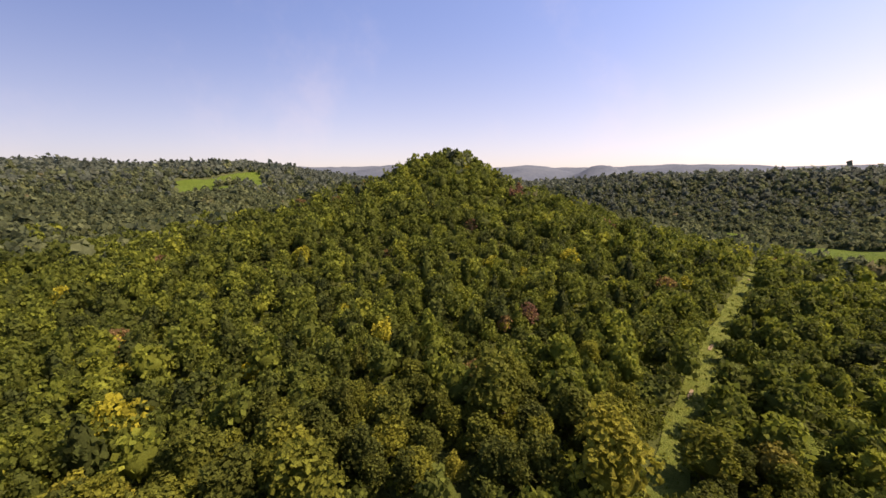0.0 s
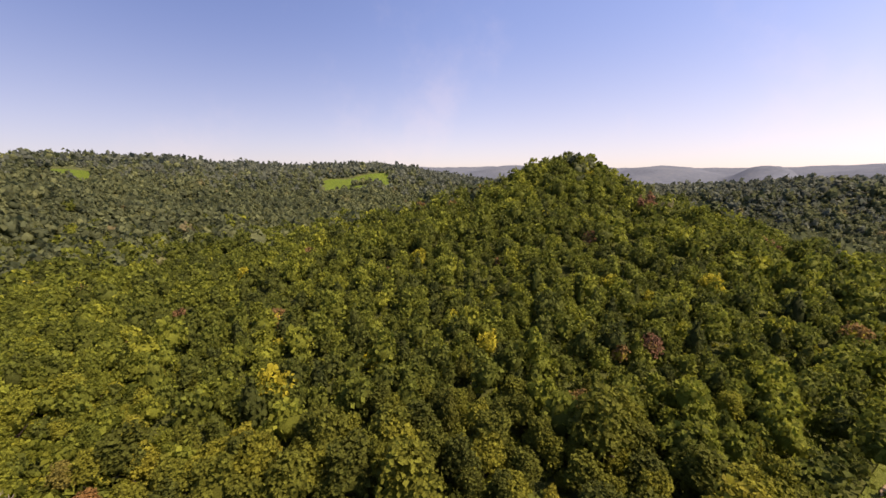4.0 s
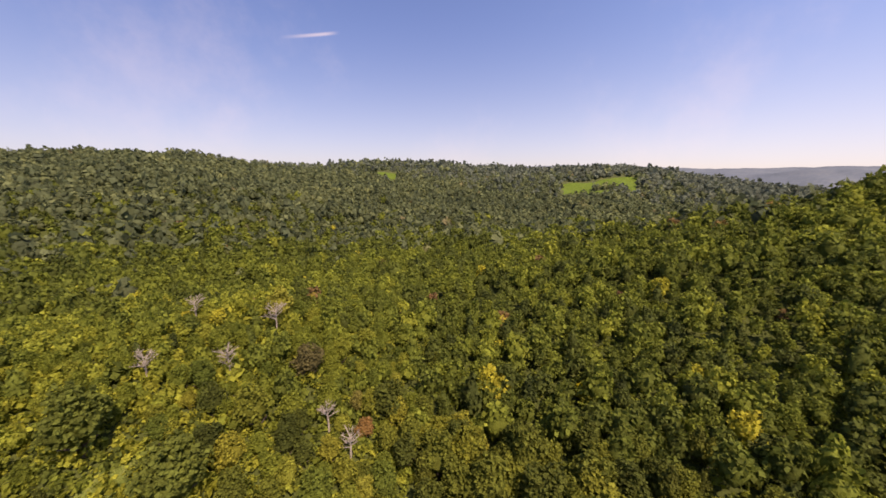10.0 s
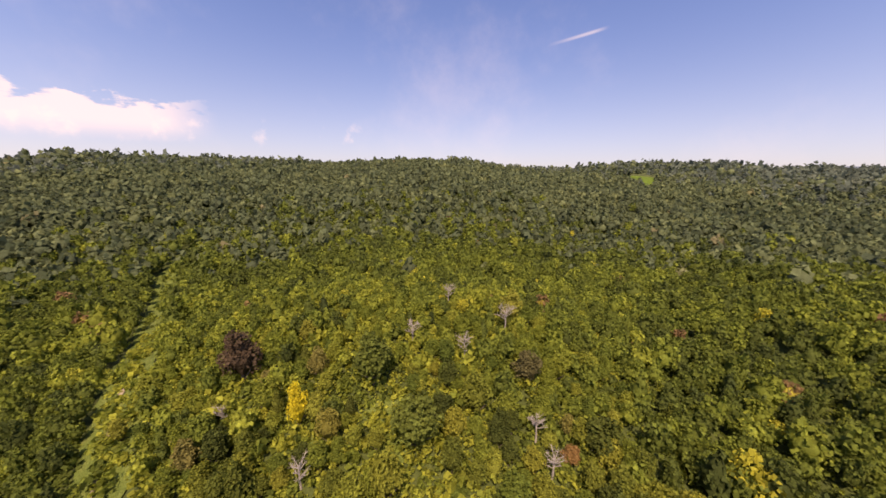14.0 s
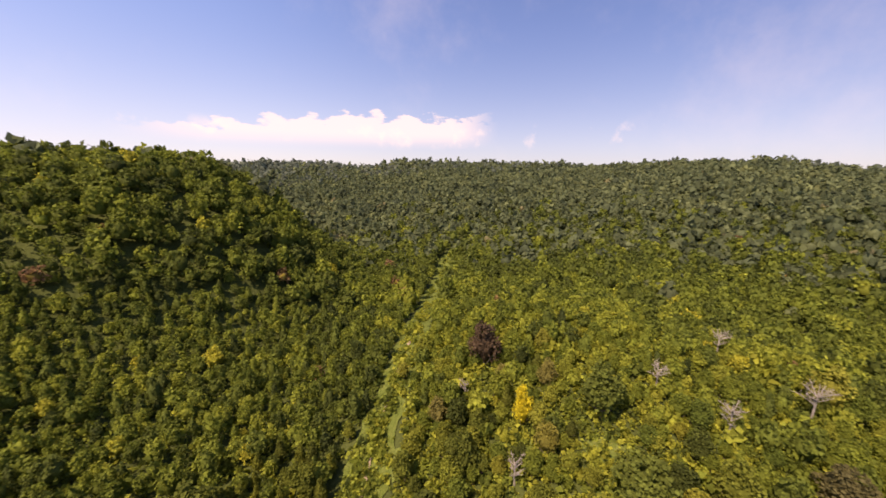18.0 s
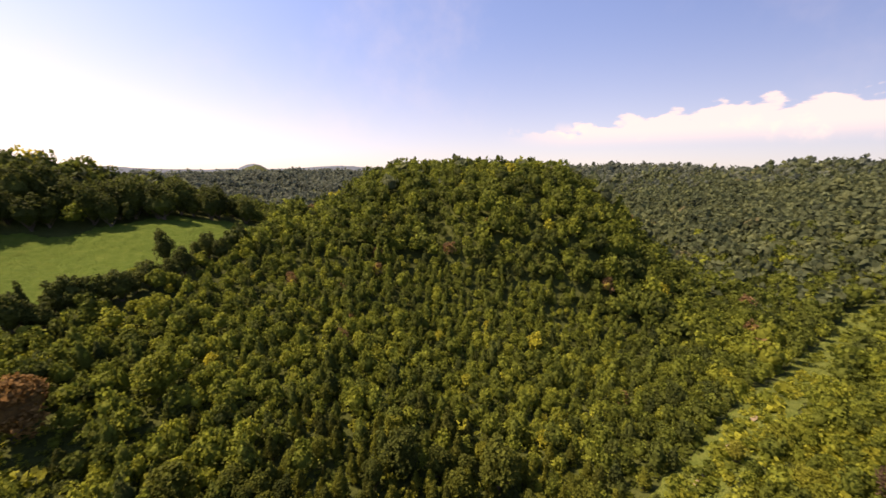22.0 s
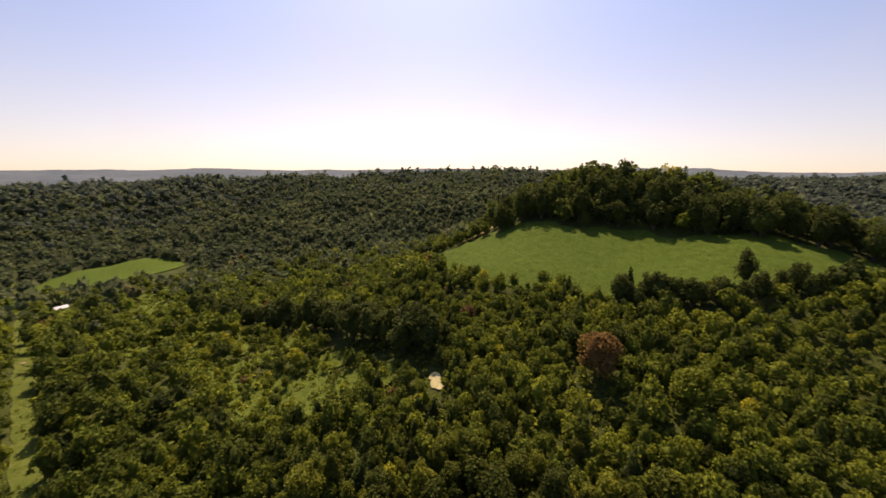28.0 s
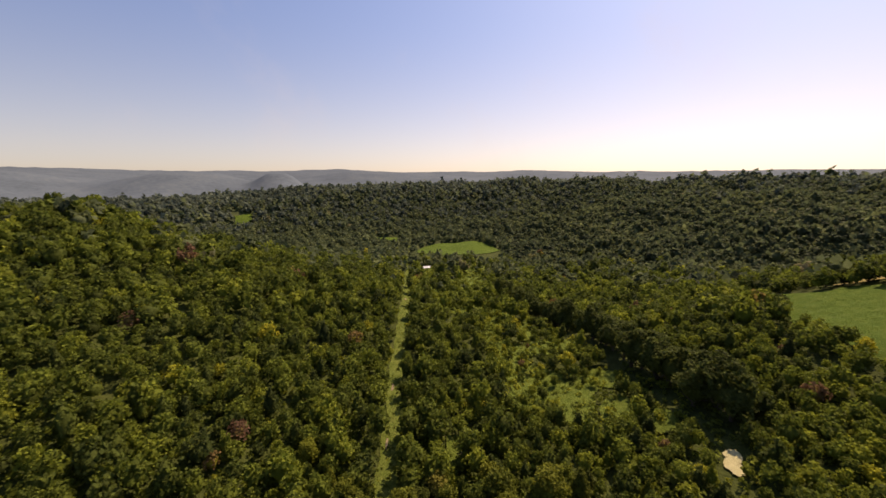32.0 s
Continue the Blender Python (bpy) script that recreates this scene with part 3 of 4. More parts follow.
def forest(name, x, y, spacing, cards, card, level, label, cedars=0.0, templates=10, leaves=None):
    n = len(x)
    if n == 0:
        return
    r = size_at(x, y, spacing)
    tone = tone_at(x, y)
    is_cedar = rng.random(n) < cedars * ~(within(bearing_of(x, y), 210, 262) & (np.hypot(x, y) > 270)) * np.where(within(bearing_of(x, y), 150, 215), 1.2, 0.5)
    tone = np.where(is_cedar, np.clip(tone - 0.16, 0.02, 0.7), tone)
    base = ground_height(x, y) + np.where(is_cedar, 0.2, 0.4) * r
    turn = rng.uniform(0, 6.283, n)
    if leaves:
        r, base = r * 1.15 * np.exp(0.12 * np.clip(rng.normal(size=n), -1.5, 1)), base
    shape = rng.integers(0, templates, n)
    squash = rng.uniform(1.1, 1.5, n) * (0.95 if leaves else 1.0)
    quads, qt, tris, tt, tf, count = [], [], [], [], [], 0
    for k in range(templates):
        for cedar in (False, True):
            sel = np.where((shape == k) & (is_cedar == cedar))[0]
            if not len(sel):
                continue
            kind = "cedar" if cedar else "broad"
            c, s = np.cos(turn[sel])[:, None], np.sin(turn[sel])[:, None]

            def put(v, q):
                wx, wy, wz = v[None, :, 0] * q, v[None, :, 1] * q, v[None, :, 2] * q
                rr = r[sel][:, None]
                return np.stack([(wx * c - wy * s) * rr + x[sel][:, None], (wx * s + wy * c) * rr + y[sel][:, None],
                                 wz * rr * squash[sel][:, None] + base[sel][:, None]], -1)
            if cards:
                v = crown_cards(100 + k, cards, card, kind).reshape(-1, 3)
                quads.append(put(v, 1.0).reshape(-1, 3))
                leaf_tone = np.repeat(tone[sel], len(v)) + np.repeat(rng.uniform(-.08, .08, len(sel) * cards), 4) * (np.repeat(tone[sel], len(v)) < .76)
                qt.append(leaf_tone)
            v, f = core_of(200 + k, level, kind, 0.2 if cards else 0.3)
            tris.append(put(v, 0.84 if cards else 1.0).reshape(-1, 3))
            # cores a step darker than their sprays, shade put into the tone
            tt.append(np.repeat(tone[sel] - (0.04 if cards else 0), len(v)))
            tf.append((f[None] + (np.arange(len(sel)) * len(v))[:, None, None] + count).reshape(-1, 3))
            count += len(sel) * len(v)
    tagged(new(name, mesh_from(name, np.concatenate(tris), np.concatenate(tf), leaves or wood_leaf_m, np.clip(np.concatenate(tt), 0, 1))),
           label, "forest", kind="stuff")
    if cards:
        q = np.concatenate(quads)
        tagged(new(name + "_leaves", mesh_from(name + "_leaves", q, np.arange(len(q)).reshape(-1, 4), leaves or wood_leaf_m, np.clip(np.concatenate(qt), 0, 1))),
               "leaf sprays of the " + label, "forest", kind="stuff")


NEAR, MIDDLE, FAR = 235, 600, 1060

# ---- single trees ----
leaf_kinds = {
    "plain": leafy("oak_leaves", "object", ((0.0, (0.055, 0.072, 0.015)), (0.3, (0.094, 0.113, 0.018)), (0.6, (0.130, 0.150, 0.021)), (0.92, (0.186, 0.198, 0.025)), (0.96, (0.240, 0.234, 0.030)), (1.0, (0.150, 0.120, 0.039)))),
    "young": leafy("young_leaves", "object", ((0.0, (0.092, 0.126, 0.020)), (0.5, (0.158, 0.190, 0.024)), (0.9, (0.225, 0.242, 0.032)), (0.96, (0.245, 0.235, 0.036)), (1.0, (0.170, 0.140, 0.055)))),
    "cedar": leafy("cedar_needles", "object", ((0.0, (0.060, 0.074, 0.015)), (1.0, (0.149, 0.163, 0.021)))),
    "dull": leafy("dull_leaves", "object", ((0.0, (0.100, 0.092, 0.035)), (1.0, (0.115, 0.104, 0.037)))),
    "oak": leafy("old_oak_leaves", "object", ((0.0, (0.094, 0.120, 0.021)), (1.0, (0.110, 0.137, 0.024)))),
    "yellow": leafy("yellow_leaves", "object", ((0.0, (0.480, 0.420, 0.022)), (1.0, (0.552, 0.468, 0.030)))),
    "maroon": leafy("maroon_leaves", "object", ((0.0, (0.072, 0.050, 0.030)), (1.0, (0.094, 0.065, 0.036)))),
    "rust": leafy("rust_leaves", "object", ((0.0, (0.222, 0.130, 0.043)), (1.0, (0.264, 0.154, 0.048)))),
    "dark": leafy("dark_leaves", "object", ((0.0, (0.055, 0.072, 0.018)), (1.0, (0.096, 0.120, 0.027)))),
}


def part(name, mesh, parent, label=""):
    ob = new(name, mesh)
    ob.parent = parent
    return tagged(ob, label)


def crown_mesh(seed, cards, card, kind, material):
    v, f = core_of(seed, 2, kind, 0.12)
    q = crown_cards(seed, cards, card, kind).reshape(-1, 3)
    v = v * 0.82
    if kind == "broad":
        rise = q.reshape(-1, 4, 3)[:, :, 2].mean(1) * 0.5
        v, q = v * (1, 1, 1.5), q + np.repeat(rise, 4)[:, None] * (0, 0, 1)
    me = bpy.data.meshes.new("crown")
    me.from_pydata(np.concatenate([v, q]).tolist(), [], f.tolist() + (np.arange(len(q)).reshape(-1, 4) + len(v)).tolist())
    me.materials.append(material)
    return me


def limb(bm, a, b, r0, r1, sides=6):
    """A tapered limb from a to b."""
    a, b = Vector(a), Vector(b)
    turn = (b - a).to_track_quat("Z", "Y")
    rings = []
    for p, r in ((a, r0), (a.lerp(b, .5) + Vector((r0 * .4, -r0 * .3, 0)), (r0 + r1) / 2), (b, r1)):
        rings.append([bm.verts.new(p + turn @ Vector((math.cos(6.283 * k / sides) * r, math.sin(6.283 * k / sides) * r, 0))) for k in range(sides)])
    for lo, hi in zip(rings, rings[1:]):
        for k in range(sides):
            bm.faces.new((lo[k], lo[(k + 1) % sides], hi[(k + 1) % sides], hi[k]))
    bm.faces.new(rings[-1])


def done(bm, name, material):
    me = bpy.data.meshes.new(name)
    bm.to_mesh(me)
    bm.free()
    me.materials.append(material)
    return me


def trunk_mesh(seed, top):
    """A trunk with limbs for a crown 1 in radius whose base is at z = top."""
    rnd = random.Random(seed)
    bm = bmesh.new()
    limb(bm, (0, 0, -0.3), (rnd.uniform(-.06, .06), rnd.uniform(-.06, .06), top + 0.2), 0.11, 0.07)
    for k in range(4):
        a = 1.57 * k + rnd.uniform(-.5, .5)
        limb(bm, (0, 0, top - 0.25 + 0.1 * k), (math.cos(a) * .6, math.sin(a) * .6, top + 0.55), 0.05, 0.02, 5)
    limb(bm, (0, 0, top), (0.05, 0, top + 0.9), 0.06, 0.02, 5)
    return done(bm, "trunk", bark_m)


def tree_model(name, seed, leaves, kind, top, cards, card, label, category, group=""):
    """A tree 1 in crown radius on an Empty at its foot."""
    foot = new(name)
    tagged(foot, label, category, group)
    part("trunk", trunk_mesh(seed, top), foot)
    c = part("crown", crown_mesh(seed, cards, card, kind, leaf_kinds[leaves]), foot)
    c.location = (0, 0, top)
    return foot


def planted(x, y, r, stretch=1.0, turn=0.0):
    return Matrix.LocRotScale((x, y, float(ground_height(x, y))), Euler((0, 0, turn)), (r, r, r * stretch))


def copy_planted(model, x, y, r, stretch=1.0, turn=0.0):
    """A copy of a tree, its crown r in radius whatever the size of the first one."""
    m = Matrix.LocRotScale((x, y, float(ground_height(x, y))), Euler((0, 0, turn)),
                           (r / model.scale.x, r / model.scale.y, r * stretch / model.scale.z))
    return copy_thing(model, m)


MODELS = {
    "plain": [tree_model("broadleaf_tree", 300 + k, "plain", "broad", 0.35, 1050, 0.068, "green broadleaf tree in the dense wood", "tree", "trees of the near wood") for k in range(5)],
    "young": [tree_model("young_tree", 320 + k, "young", "broad", 0.25, 1000, 0.068, "yellow-green young broadleaf tree on the spur", "tree", "young trees on the spur") for k in range(4)],
    "cedar": [tree_model("cedar_tree", 340 + k, "cedar", "cedar", 0.4, 800, 0.07, "dark olive cedar with a narrow crown", "tree", "cedars of the near wood") for k in range(3)],
}
for k, row in enumerate(MODELS.values()):
    for j, m in enumerate(row):
        px, py = at(30 + 97 * k + 13 * j, 118 + 4 * j)
        m.matrix_basis = planted(px, py, 3.0)

taken = []

SPECIAL = (   # name, leaves, heading, distance, crown radius, stretch, label
    ("yellow_tree", "yellow", 118.4, 91, 3.1, 1.65, "slender tree with bright yellow leaves"),
    ("maroon_tree", "maroon", 125.5, 118, 6.2, 1.1, "round dark maroon-leaved tree"),
    ("oak_tree", "oak", 105.6, 97, 7.3, 0.85, "large round green oak on the spur"),
    ("oak_tree", "oak", 98, 78, 6.9, 0.8, "large spreading green oak on the spur"),
    ("rust_tree", "rust", 69.7, 86, 3.0, 0.86, "small tree with withered rust-brown leaves"),
    ("brown_tree", "dull", 78.1, 107, 5.4, 0.85, "dark brown-leaved tree beside dead snags"),
    ("rust_tree", "rust", 239.3, 138, 9.0, 0.8, "broad tree turned rusty brown at the wood's edge"),
    ("young_oak", "young", 227.1, 135, 7.4, 0.9, "pale yellow-green broad tree at the wood's edge"),
    ("yellow_tree", "yellow", 31.7, 121, 2.8, 0.9, "small tree with yellowing leaves on the slope"),
    ("young_oak", "young", -24.2, 120, 4.6, 0.94, "bright yellow-green tree on the slope by the cut"),
    ("young_oak", "young", 48.9, 119, 5.2, 0.86, "bright yellow-green tree on the slope"),
    ("young_oak", "young", 7, 133, 4.4, 0.94, "bright yellow-green tree on the hillside"),
    ("young_oak", "young", 195.8, 176, 3.6, 0.86, "light green tree among dark cedars"),
    ("young_oak", "young", 197, 262, 5.5, 0.9, "yellowish tree below the round hill's top"),
    ("young_oak", "young", 194, 266, 5.0, 0.9, "yellowish tree below the round hill's top"),
    ("young_oak", "young", 190.5, 268, 5.3, 0.9, "yellowish tree below the round hill's top"),
    ("lone_tree", "dark", 223.6, 227, 5.0, 1.45, "lone dark tree standing in the pasture"),
)
for k, (name, leaves, heading, distance, r, stretch, label) in enumerate(SPECIAL):
    px, py = at(heading, distance)
    t = tree_model(name, 400 + k, leaves, "broad", 0.3, 1200, 0.064, label, "tree")
    t.matrix_basis = planted(px, py, r, stretch, k * 1.3)
    taken.append((px, py, r * 0.9))
    if leaves != "young":   # low growth before it
        taken.append((*at(heading, distance - 1.6 * r), r * 0.7))

px, py = at(236.4, 200)
t = tree_model("field_cedar", 430, "dark", "cedar", 0.15, 700, 0.07, "pointed dark cedar at the pasture's lower edge", "tree")
t.matrix_basis = planted(px, py, 3.2, 2.2)
taken.append((px, py, 3))

# rows of large trees: round the pasture and along the scrub
model = [tree_model("grove_tree", 440 + k, "dark", "broad", 0.2, 900, 0.072, "large dark green tree of the grove behind the pasture", "tree", "trees of the hilltop grove") for k in range(3)]
hedge_model = [tree_model("hedge_tree", 450 + k, "dark", "broad", 0.25, 900, 0.072, "large dark tree in the row along the scrub", "tree", "trees along the scrub") for k in range(2)]
edge_model = [tree_model("edge_tree", 460 + k, "dark", "broad", 0.15, 850, 0.075, "dark round tree at the pasture's lower edge", "tree", "trees at the pasture's edge") for k in range(2)]
rnd = random.Random(7)
spots = []
for k in range(30):
    b = 214 + 42 * k / 29
    for row in range(2):
        spots.append((model, b + rnd.uniform(-.6, .6), 294 + 5 * math.sin(k * 1.7) + 14 * row + rnd.uniform(-3, 3) + (5 if b < 222 else 0), rnd.uniform(6.4, 9.0), rnd.uniform(0.95, 1.3)))
spots.append((model, 243.3, 276, 4.6, 1.2))
for k in range(26):
    u = k / 25
    b = 268 + 34 * u
    spots.append((hedge_model, b + rnd.uniform(-.8, .8), float(np.interp(b, (268, 280, 288, 302), (152, 187, 232, 322))) + rnd.uniform(-5, 7), rnd.uniform(7.2, 9.6), rnd.uniform(0.8, 1.05)))
for k in range(16):
    b = 218 + 20 * k / 15
    spots.append((edge_model, b + rnd.uniform(-.5, .5), float(np.interp(b, (212, 222, 231, 240), (257, 216, 199, 186))) + rnd.uniform(-5, 5), rnd.uniform(4.6, 6.2), rnd.uniform(0.8, 1.15)))
for k in range(8):
    spots.append((hedge_model, 257 + 1.4 * k + rnd.uniform(-.4, .4), 312 + 2 * k + rnd.uniform(-4, 4), rnd.uniform(4.0, 5.4), 0.85))
first = set()
for models, b, d, r, stretch in spots:
    px, py = at(b, d)
    turn = rnd.uniform(0, 6.28)
    fresh = next((q for q in models if q.name not in first), None)
    if fresh:
        fresh.matrix_basis = planted(px, py, r, stretch, turn)
        first.add(fresh.name)
    else:
        copy_planted(rnd.choice(models), px, py, r, stretch, turn)
    taken.append((px, py, r * 0.8))


# dead trees: bare grey trunks with forked limbs
def dead_tree(seed, x, y, height, label):
    rnd = random.Random(seed)
    foot = tagged(new("dead_tree"), label, "tree", "dead trees on the spur")
    bm = bmesh.new()
    limb(bm, (0, 0, -0.3), (0.3, 0.1, height * 0.55), 0.30, 0.2)
    limb(bm, (0.3, 0.1, height * 0.55), (0.1, 0.3, height * 0.95), 0.2, 0.06)
    part("trunk", done(bm, "trunk", grey_wood_m), foot)
    for k in range(13):
        bm = bmesh.new()
        z = height * rnd.uniform(.35, .8)
        a = 2.4 * k + rnd.uniform(-.3, .3)
        l = height * rnd.uniform(.22, .36)
        tip = Vector((math.cos(a) * l, math.sin(a) * l, z + l * rnd.uniform(.5, .95)))
        root = Vector((0.2, 0.1, z))
        limb(bm, root, tip, 0.13, 0.05, 5)
        for j in range(10):
            q = root.lerp(tip, rnd.uniform(.35, .9))
            w = Vector((rnd.uniform(-1, 1), rnd.uniform(-1, 1), rnd.uniform(.1, 1))).normalized() * l * rnd.uniform(.3, .5)
            limb(bm, q, q + w, 0.045, 0.018, 4)
        part("branch", done(bm, "branch", grey_wood_m), foot)
    foot.matrix_basis = planted(x, y, 1.0, 1.0, seed)
    taken.append((x, y, 1.6))


for k, (h, d, height) in enumerate(((82.3, 130, 13), (89.3, 108, 10.5), (75.8, 88, 10), (98.3, 114, 9), (92, 150, 11), (119, 76, 8), (72.5, 80, 9), (129, 104, 7))):
    dead_tree(70 + k, *at(h, d), height, "bare grey dead tree with forked limbs")

# ---- small house at the farms ----
wall_m = ground_material("white_boards", ((0.3, (0.62, 0.61, 0.58)), (0.7, (0.75, 0.74, 0.71))), 0.8, 0.2, 0.7)
roof_m = ground_material("pale_metal_roof", ((0.3, (0.6, 0.6, 0.6)), (0.7, (0.78, 0.78, 0.78))), 0.5, 0.2, 0.45)


def box(bm, x0, x1, y0, y1, z0, z1):
    v = [bm.verts.new((x, y, z)) for z in (z0, z1) for x, y in ((x0, y0), (x1, y0), (x1, y1), (x0, y1))]
    for f in ((3, 2, 1, 0), (4, 5, 6, 7), (0, 1, 5, 4), (1, 2, 6, 5), (2, 3, 7, 6), (3, 0, 4, 7)):
        bm.faces.new([v[k] for k in f])


hx, hy = at(314.2, 480)
house = tagged(new("farm_house"), "small white farm house with a pale metal roof", "house")
bm = bmesh.new()
box(bm, -6, 6, -4, 4, -1, 3.2)
part("wall", done(bm, "wall", wall_m), house)
bm = bmesh.new()
for s in (-1, 1):
    a = [bm.verts.new(p) for p in ((-6.5, s * 4.6, 3.0), (6.5, s * 4.6, 3.0), (6.5, 0, 5.6), (-6.5, 0, 5.6), (-6.5, s * 4.6, 3.2), (6.5, s * 4.6, 3.2), (6.5, 0, 5.8), (-6.5, 0, 5.8))]
    for f in ((0, 1, 2, 3), (4, 5, 6, 7), (0, 1, 5, 4), (0, 3, 7, 4), (1, 2, 6, 5)):
        bm.faces.new([a[k] for k in f])
part("roof", done(bm, "roof", roof_m), house)
for k in (-3.5, 0.0, 3.5):
    bm = bmesh.new()
    box(bm, k - 0.6, k + 0.6, -4.06, -4.0, 1.0, 2.4)
    part("window", done(bm, "window", bark_m), house)
house.matrix_basis = planted(hx, hy, 0.75, 1.0, radians(330))
taken.append((hx, hy, 9))

# ---- the near wood: single trees first, the rest joined ----
x, y, gap = mixed_stand(6.8, 5.0, 1, NEAR)
clear = np.ones(len(x), bool)
for px, py, pr in taken:
    clear &= (x - px) ** 2 + (y - py) ** 2 > (pr + 1.5) ** 2
clear &= ~((scrub(x, y) > 0.3) & (rng.random(len(x)) < 0.3)) & ~below_hedge(x, y)
x, y, gap = x[clear], y[clear], gap[clear]
b, d = bearing_of(x, y), np.hypot(x, y)
order = np.argsort(d + rng.uniform(0, 18, len(d)))
quota = {"plain": 290, "young": 170, "cedar": 170}
single_tree = np.zeros(len(x), bool)
for k in order:
    if d[k] < 62 or d[k] > 150:
        continue
    spur = 60 < b[k] < 140
    kind = "young" if spur and rng.random() < 0.5 else "cedar" if (150 < b[k] < 215 and rng.random() < 0.6) or rng.random() < 0.12 else "plain"
    if quota[kind] <= 0:
        continue
    quota[kind] -= 1
    single_tree[k] = True
    r = 0.61 * gap[k] * math.exp(0.26 * rng.normal()) * {"plain": 1.1, "young": 0.9, "cedar": 0.72}[kind]
    r *= 0.66 if scrub(x[k], y[k]) > 0.3 else rng.uniform(.72, 1.1) if 84 < b[k] < 142 else 1
    copy_planted(MODELS[kind][rng.integers(len(MODELS[kind]))], x[k], y[k], r, rng.uniform(.85, 1.15) * (1.35 if kind == "cedar" else 1), rng.uniform(0, 6.28))
x, y, gap = x[~single_tree], y[~single_tree], gap[~single_tree]
k = hidden(x, y)
forest("near_wood", x[~k], y[~k], gap[~k], 210, 0.100, 1, "green broadleaf wood close below", cedars=0.3)
forest("wood_below", x[k], y[k], gap[k], 20, 0.24, 1, "green wood right below the flight", cedars=0.3)


def bushes():
    """Undergrowth between the trees, and the scrub."""
    bx, by = stand(3.4, 48, 185)
    sx, sy = stand(4.4, 185, 450)
    k = (scrub(sx, sy) > 0.3) & (rng.random(len(sx)) < 0.9)
    bk = (scrub(bx, by) < 0.3) | (rng.random(len(bx)) < 0.5)
    bx, by = bx[bk], by[bk]
    ux, uy = stand(2.3, 52, 175)
    uk = within(bearing_of(ux, uy), 62, 146)
    bx, by = np.concatenate([bx, ux[uk]]), np.concatenate([by, uy[uk]])
    # bushes creep into the overgrown strip
    ends = np.array(TRAIL)
    leg = rng.integers(0, len(ends) - 1, 420)
    strip = ends[leg] + (ends[leg + 1] - ends[leg]) * rng.random(420)[:, None] + rng.normal(size=(420, 2)) * 2.8
    ends = np.array(CUT[:-1])
    leg = rng.choice(len(ends) - 1, 420, p=(0.25, 0.35, 0.4))
    weeds = ends[leg] + (ends[leg + 1] - ends[leg]) * rng.random(420)[:, None] + rng.normal(size=(420, 2)) * 2.4
    bx, by = np.concatenate([bx, weeds[:, 0]]), np.concatenate([by, weeds[:, 1]])
    # and dot the openings of the scrub
    g = np.arange(-480, 481, 3.4)
    ox, oy = np.meshgrid(np.arange(60, 420, 3.4), g)
    ox, oy = ox.ravel() + rng.uniform(-1.5, 1.5, ox.size), oy.ravel() + rng.uniform(-1.5, 1.5, ox.size)
    q = in_glade(ox, oy) & ((np.hypot(ox, oy) > 142) | (np.hypot(ox, oy) < 124)) & (rng.random(ox.size) < 0.65)
    bx, by = np.concatenate([bx, ox[q]]), np.concatenate([by, oy[q]])
    bx, by = np.concatenate([bx, strip[:, 0]]), np.concatenate([by, strip[:, 1]])
    bx, by = np.concatenate([bx, sx[k]]), np.concatenate([by, sy[k]])
    n = len(bx)
    r = 1.6 * np.exp(0.32 * rng.normal(size=n))
    r[along_path(bx, by, CUT) < 4.4] *= 0.3
    v = np.stack([crown_cards(500 + k, 22, 0.25).reshape(-1, 3) for k in range(8)])[rng.integers(0, 8, n)]
    z = ground_height(bx, by)
    p = v * r[:, None, None] + np.stack([bx, by, z - 0.1], -1)[:, None]
    tone = np.clip(tone_at(bx, by) + 0.1 + 0.1 * (along_path(bx, by, TRAIL) < 7), 0, .84)
    p = p.reshape(-1, 3)
    tagged(new("undergrowth", mesh_from("undergrowth", p, np.arange(len(p)).reshape(-1, 4), wood_leaf_m, np.repeat(tone, 88))),
           "low bushes and saplings between the trees", "bush", kind="stuff")


bushes()
x, y = (np.concatenate(c) for c in zip(stand(7.3, NEAR, 450), stand(8.6, 450, FAR)))
x, y = this_side(x, y)
clear = np.ones(len(x), bool)
for px, py, pr in taken:
    clear &= (x - px) ** 2 + (y - py) ** 2 > (pr + 1.5) ** 2
thin = ~((scrub(x, y) > 0.4) & (rng.random(len(x)) < 0.35)) & ~below_hedge(x, y)
x, y = x[clear & thin], y[clear & thin]
k, d = hidden(x, y), np.hypot(x, y)
# the haze-coloured leaves take over by chance with distance
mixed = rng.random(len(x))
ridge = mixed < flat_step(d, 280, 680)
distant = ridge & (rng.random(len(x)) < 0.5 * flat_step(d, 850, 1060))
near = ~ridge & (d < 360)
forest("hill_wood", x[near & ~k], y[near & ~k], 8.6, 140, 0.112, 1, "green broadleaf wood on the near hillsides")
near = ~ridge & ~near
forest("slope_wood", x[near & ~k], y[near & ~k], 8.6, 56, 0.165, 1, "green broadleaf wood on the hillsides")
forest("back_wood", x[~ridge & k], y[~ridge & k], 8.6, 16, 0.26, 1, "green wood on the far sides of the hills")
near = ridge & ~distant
forest("ridge_wood", x[near & ~k], y[near & ~k], 8.8, 14, 0.27, 1, "dark green wood on the ridges, painted haze in its colour", leaves=ridge_haze_leaf_m)
forest("back_ridge_wood", x[near & k], y[near & k], 8.8, 6, 0.34, 1, "dark green wood behind the hills, painted haze in its colour", leaves=ridge_haze_leaf_m)
forest("hazy_wood", x[distant], y[distant], 8.8, 8, 0.31, 1, "wood high on the ridges, grey-green from painted haze", leaves=far_haze_leaf_m)


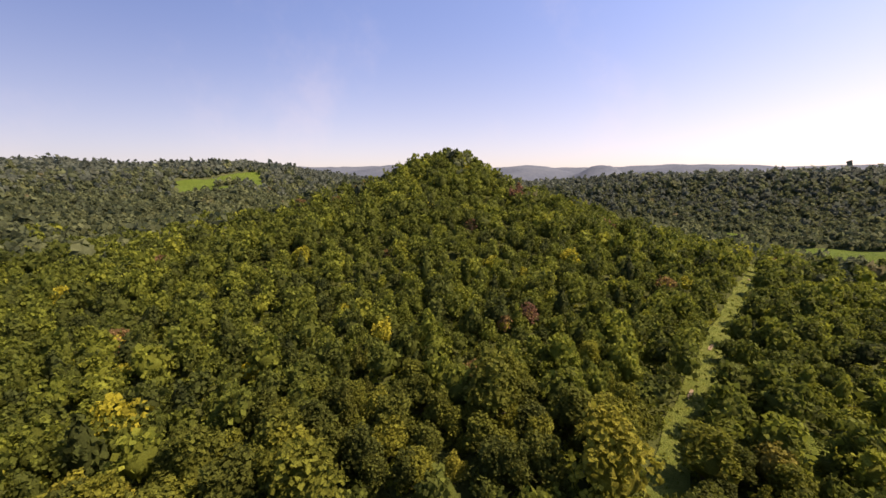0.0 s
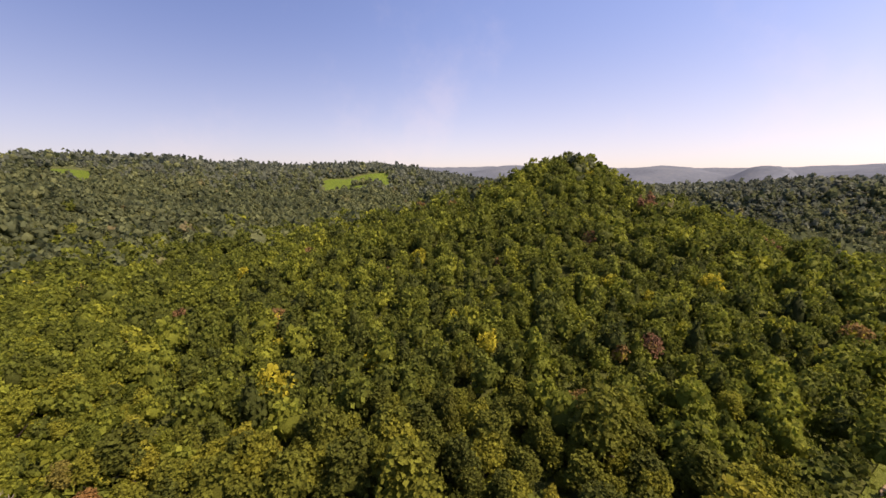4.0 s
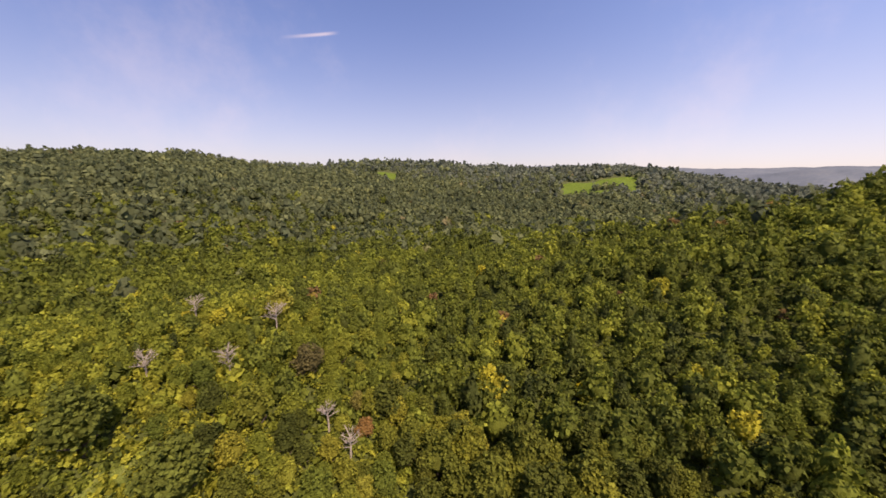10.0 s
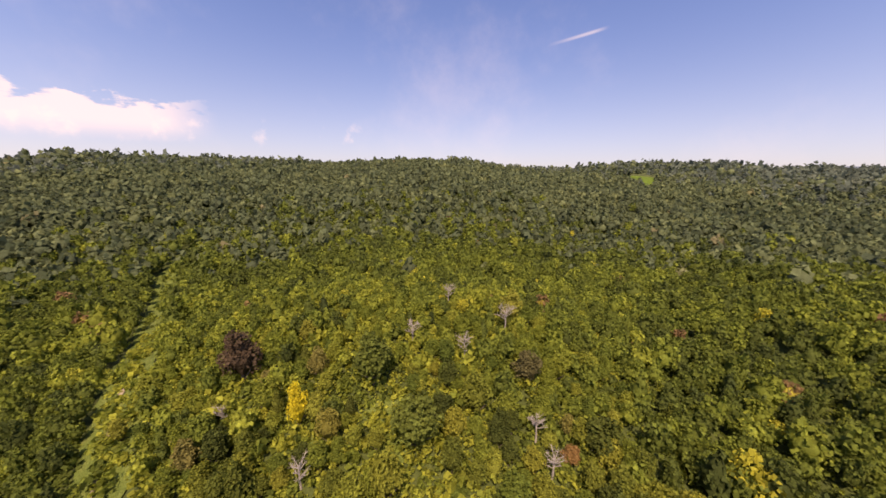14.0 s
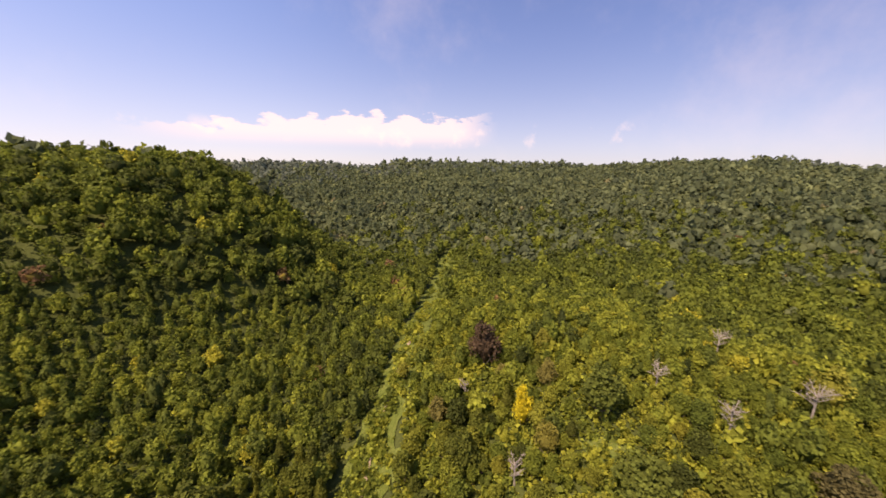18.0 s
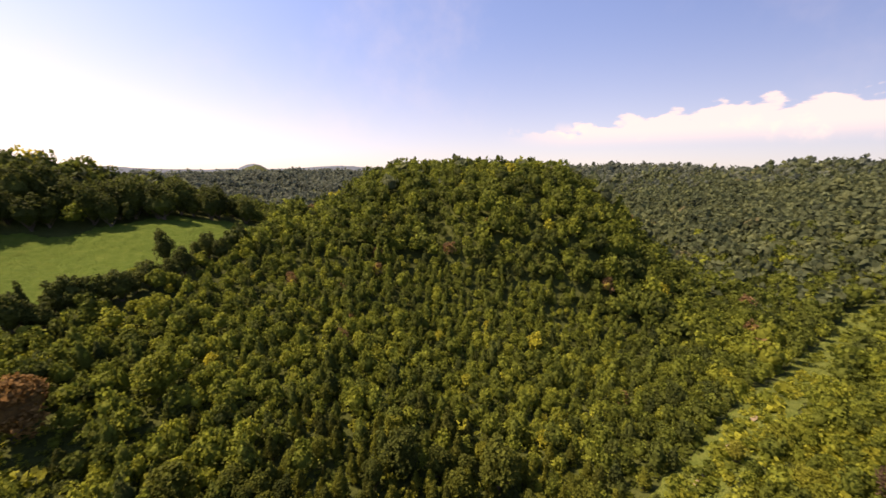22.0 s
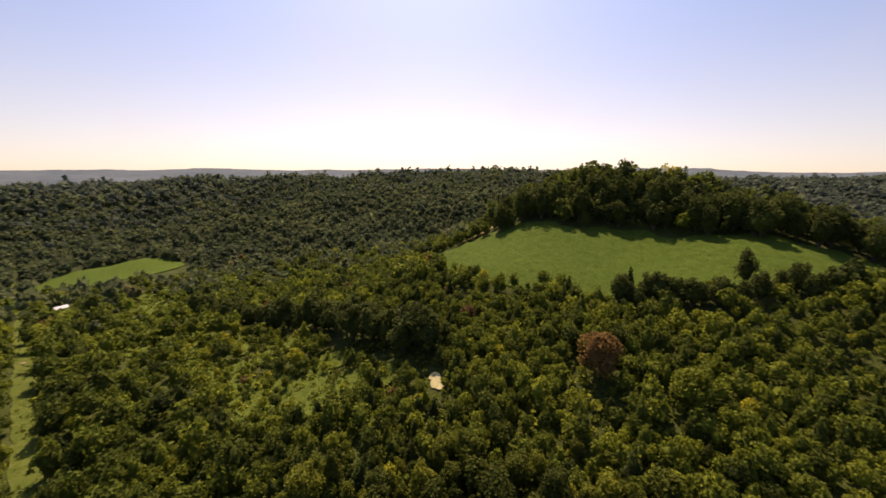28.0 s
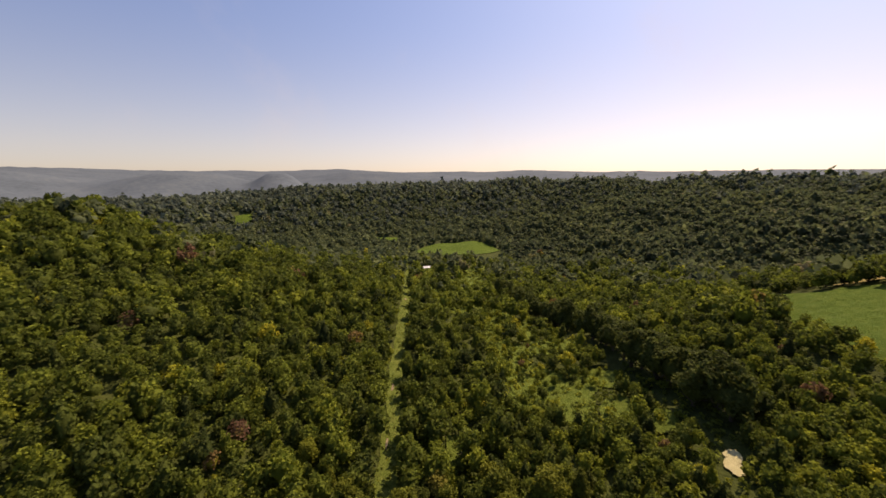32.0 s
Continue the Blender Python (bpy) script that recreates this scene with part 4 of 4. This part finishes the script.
def crown_tops(x, y, cell, seed):
    """Height of a closed canopy: the highest of the domes round each place."""
    ix, iy = np.floor(x / cell), np.floor(y / cell)
    top = np.zeros_like(x)

    def hashed(a, b, k):
        v = np.sin(a * 127.1 + b * 311.7 + k * 74.7 + seed) * 43758.5453
        return v - np.floor(v)
    for da in (-1, 0, 1):
        for db in (-1, 0, 1):
            a, b = ix + da, iy + db
            cx, cy = (a + 0.5 + 0.8 * (hashed(a, b, 1) - .5)) * cell, (b + 0.5 + 0.8 * (hashed(a, b, 2) - .5)) * cell
            r = cell * (0.62 + 0.28 * hashed(a, b, 3))
            q = 1 - ((x - cx) ** 2 + (y - cy) ** 2) / (r * r)
            top = np.maximum(top, np.where(q > 0, 7 + 4 * hashed(a, b, 4) + 0.55 * r * np.sqrt(np.maximum(q, 0)), 6))
    return top


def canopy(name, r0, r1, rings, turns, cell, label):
    """A dark sheet painted as shade under the far treetops, down to the ground at fields."""
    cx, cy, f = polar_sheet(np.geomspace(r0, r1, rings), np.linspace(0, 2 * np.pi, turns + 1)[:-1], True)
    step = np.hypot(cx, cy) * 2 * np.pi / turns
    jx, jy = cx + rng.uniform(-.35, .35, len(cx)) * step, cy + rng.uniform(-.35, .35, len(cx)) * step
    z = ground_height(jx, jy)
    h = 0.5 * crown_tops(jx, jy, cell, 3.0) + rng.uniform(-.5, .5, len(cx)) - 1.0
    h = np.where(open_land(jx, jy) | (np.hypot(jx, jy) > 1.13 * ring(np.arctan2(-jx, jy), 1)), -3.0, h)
    tagged(new(name, mesh_from(name, np.stack([jx, jy, z + h], -1), f, canopy_shade_m, smooth=True)), label, "forest", kind="stuff")


x, y = stand(12.0, FAR - 4, 1900)
x, y = this_side(x, y)
# leaf colours with less and more painted haze mix near the crests
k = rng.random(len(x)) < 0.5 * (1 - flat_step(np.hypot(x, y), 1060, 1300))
forest("far_wood", x[~k], y[~k], 12.0, 6, 0.34, 1, "wood on the far ridges, grey-green from painted haze", leaves=far_haze_leaf_m)
forest("crest_wood", x[k], y[k], 12.0, 6, 0.34, 1, "dark green wood on the crests, painted haze in its colour", leaves=ridge_haze_leaf_m)
canopy("wood_shade", MIDDLE + 8, FAR, 70, 480, 12, "dark sheet painted as shade inside the wood on the ridges")
canopy("far_wood_shade", FAR - 6, 1950, 60, 400, 20, "dark sheet painted as shade inside the wood on the far ridges")
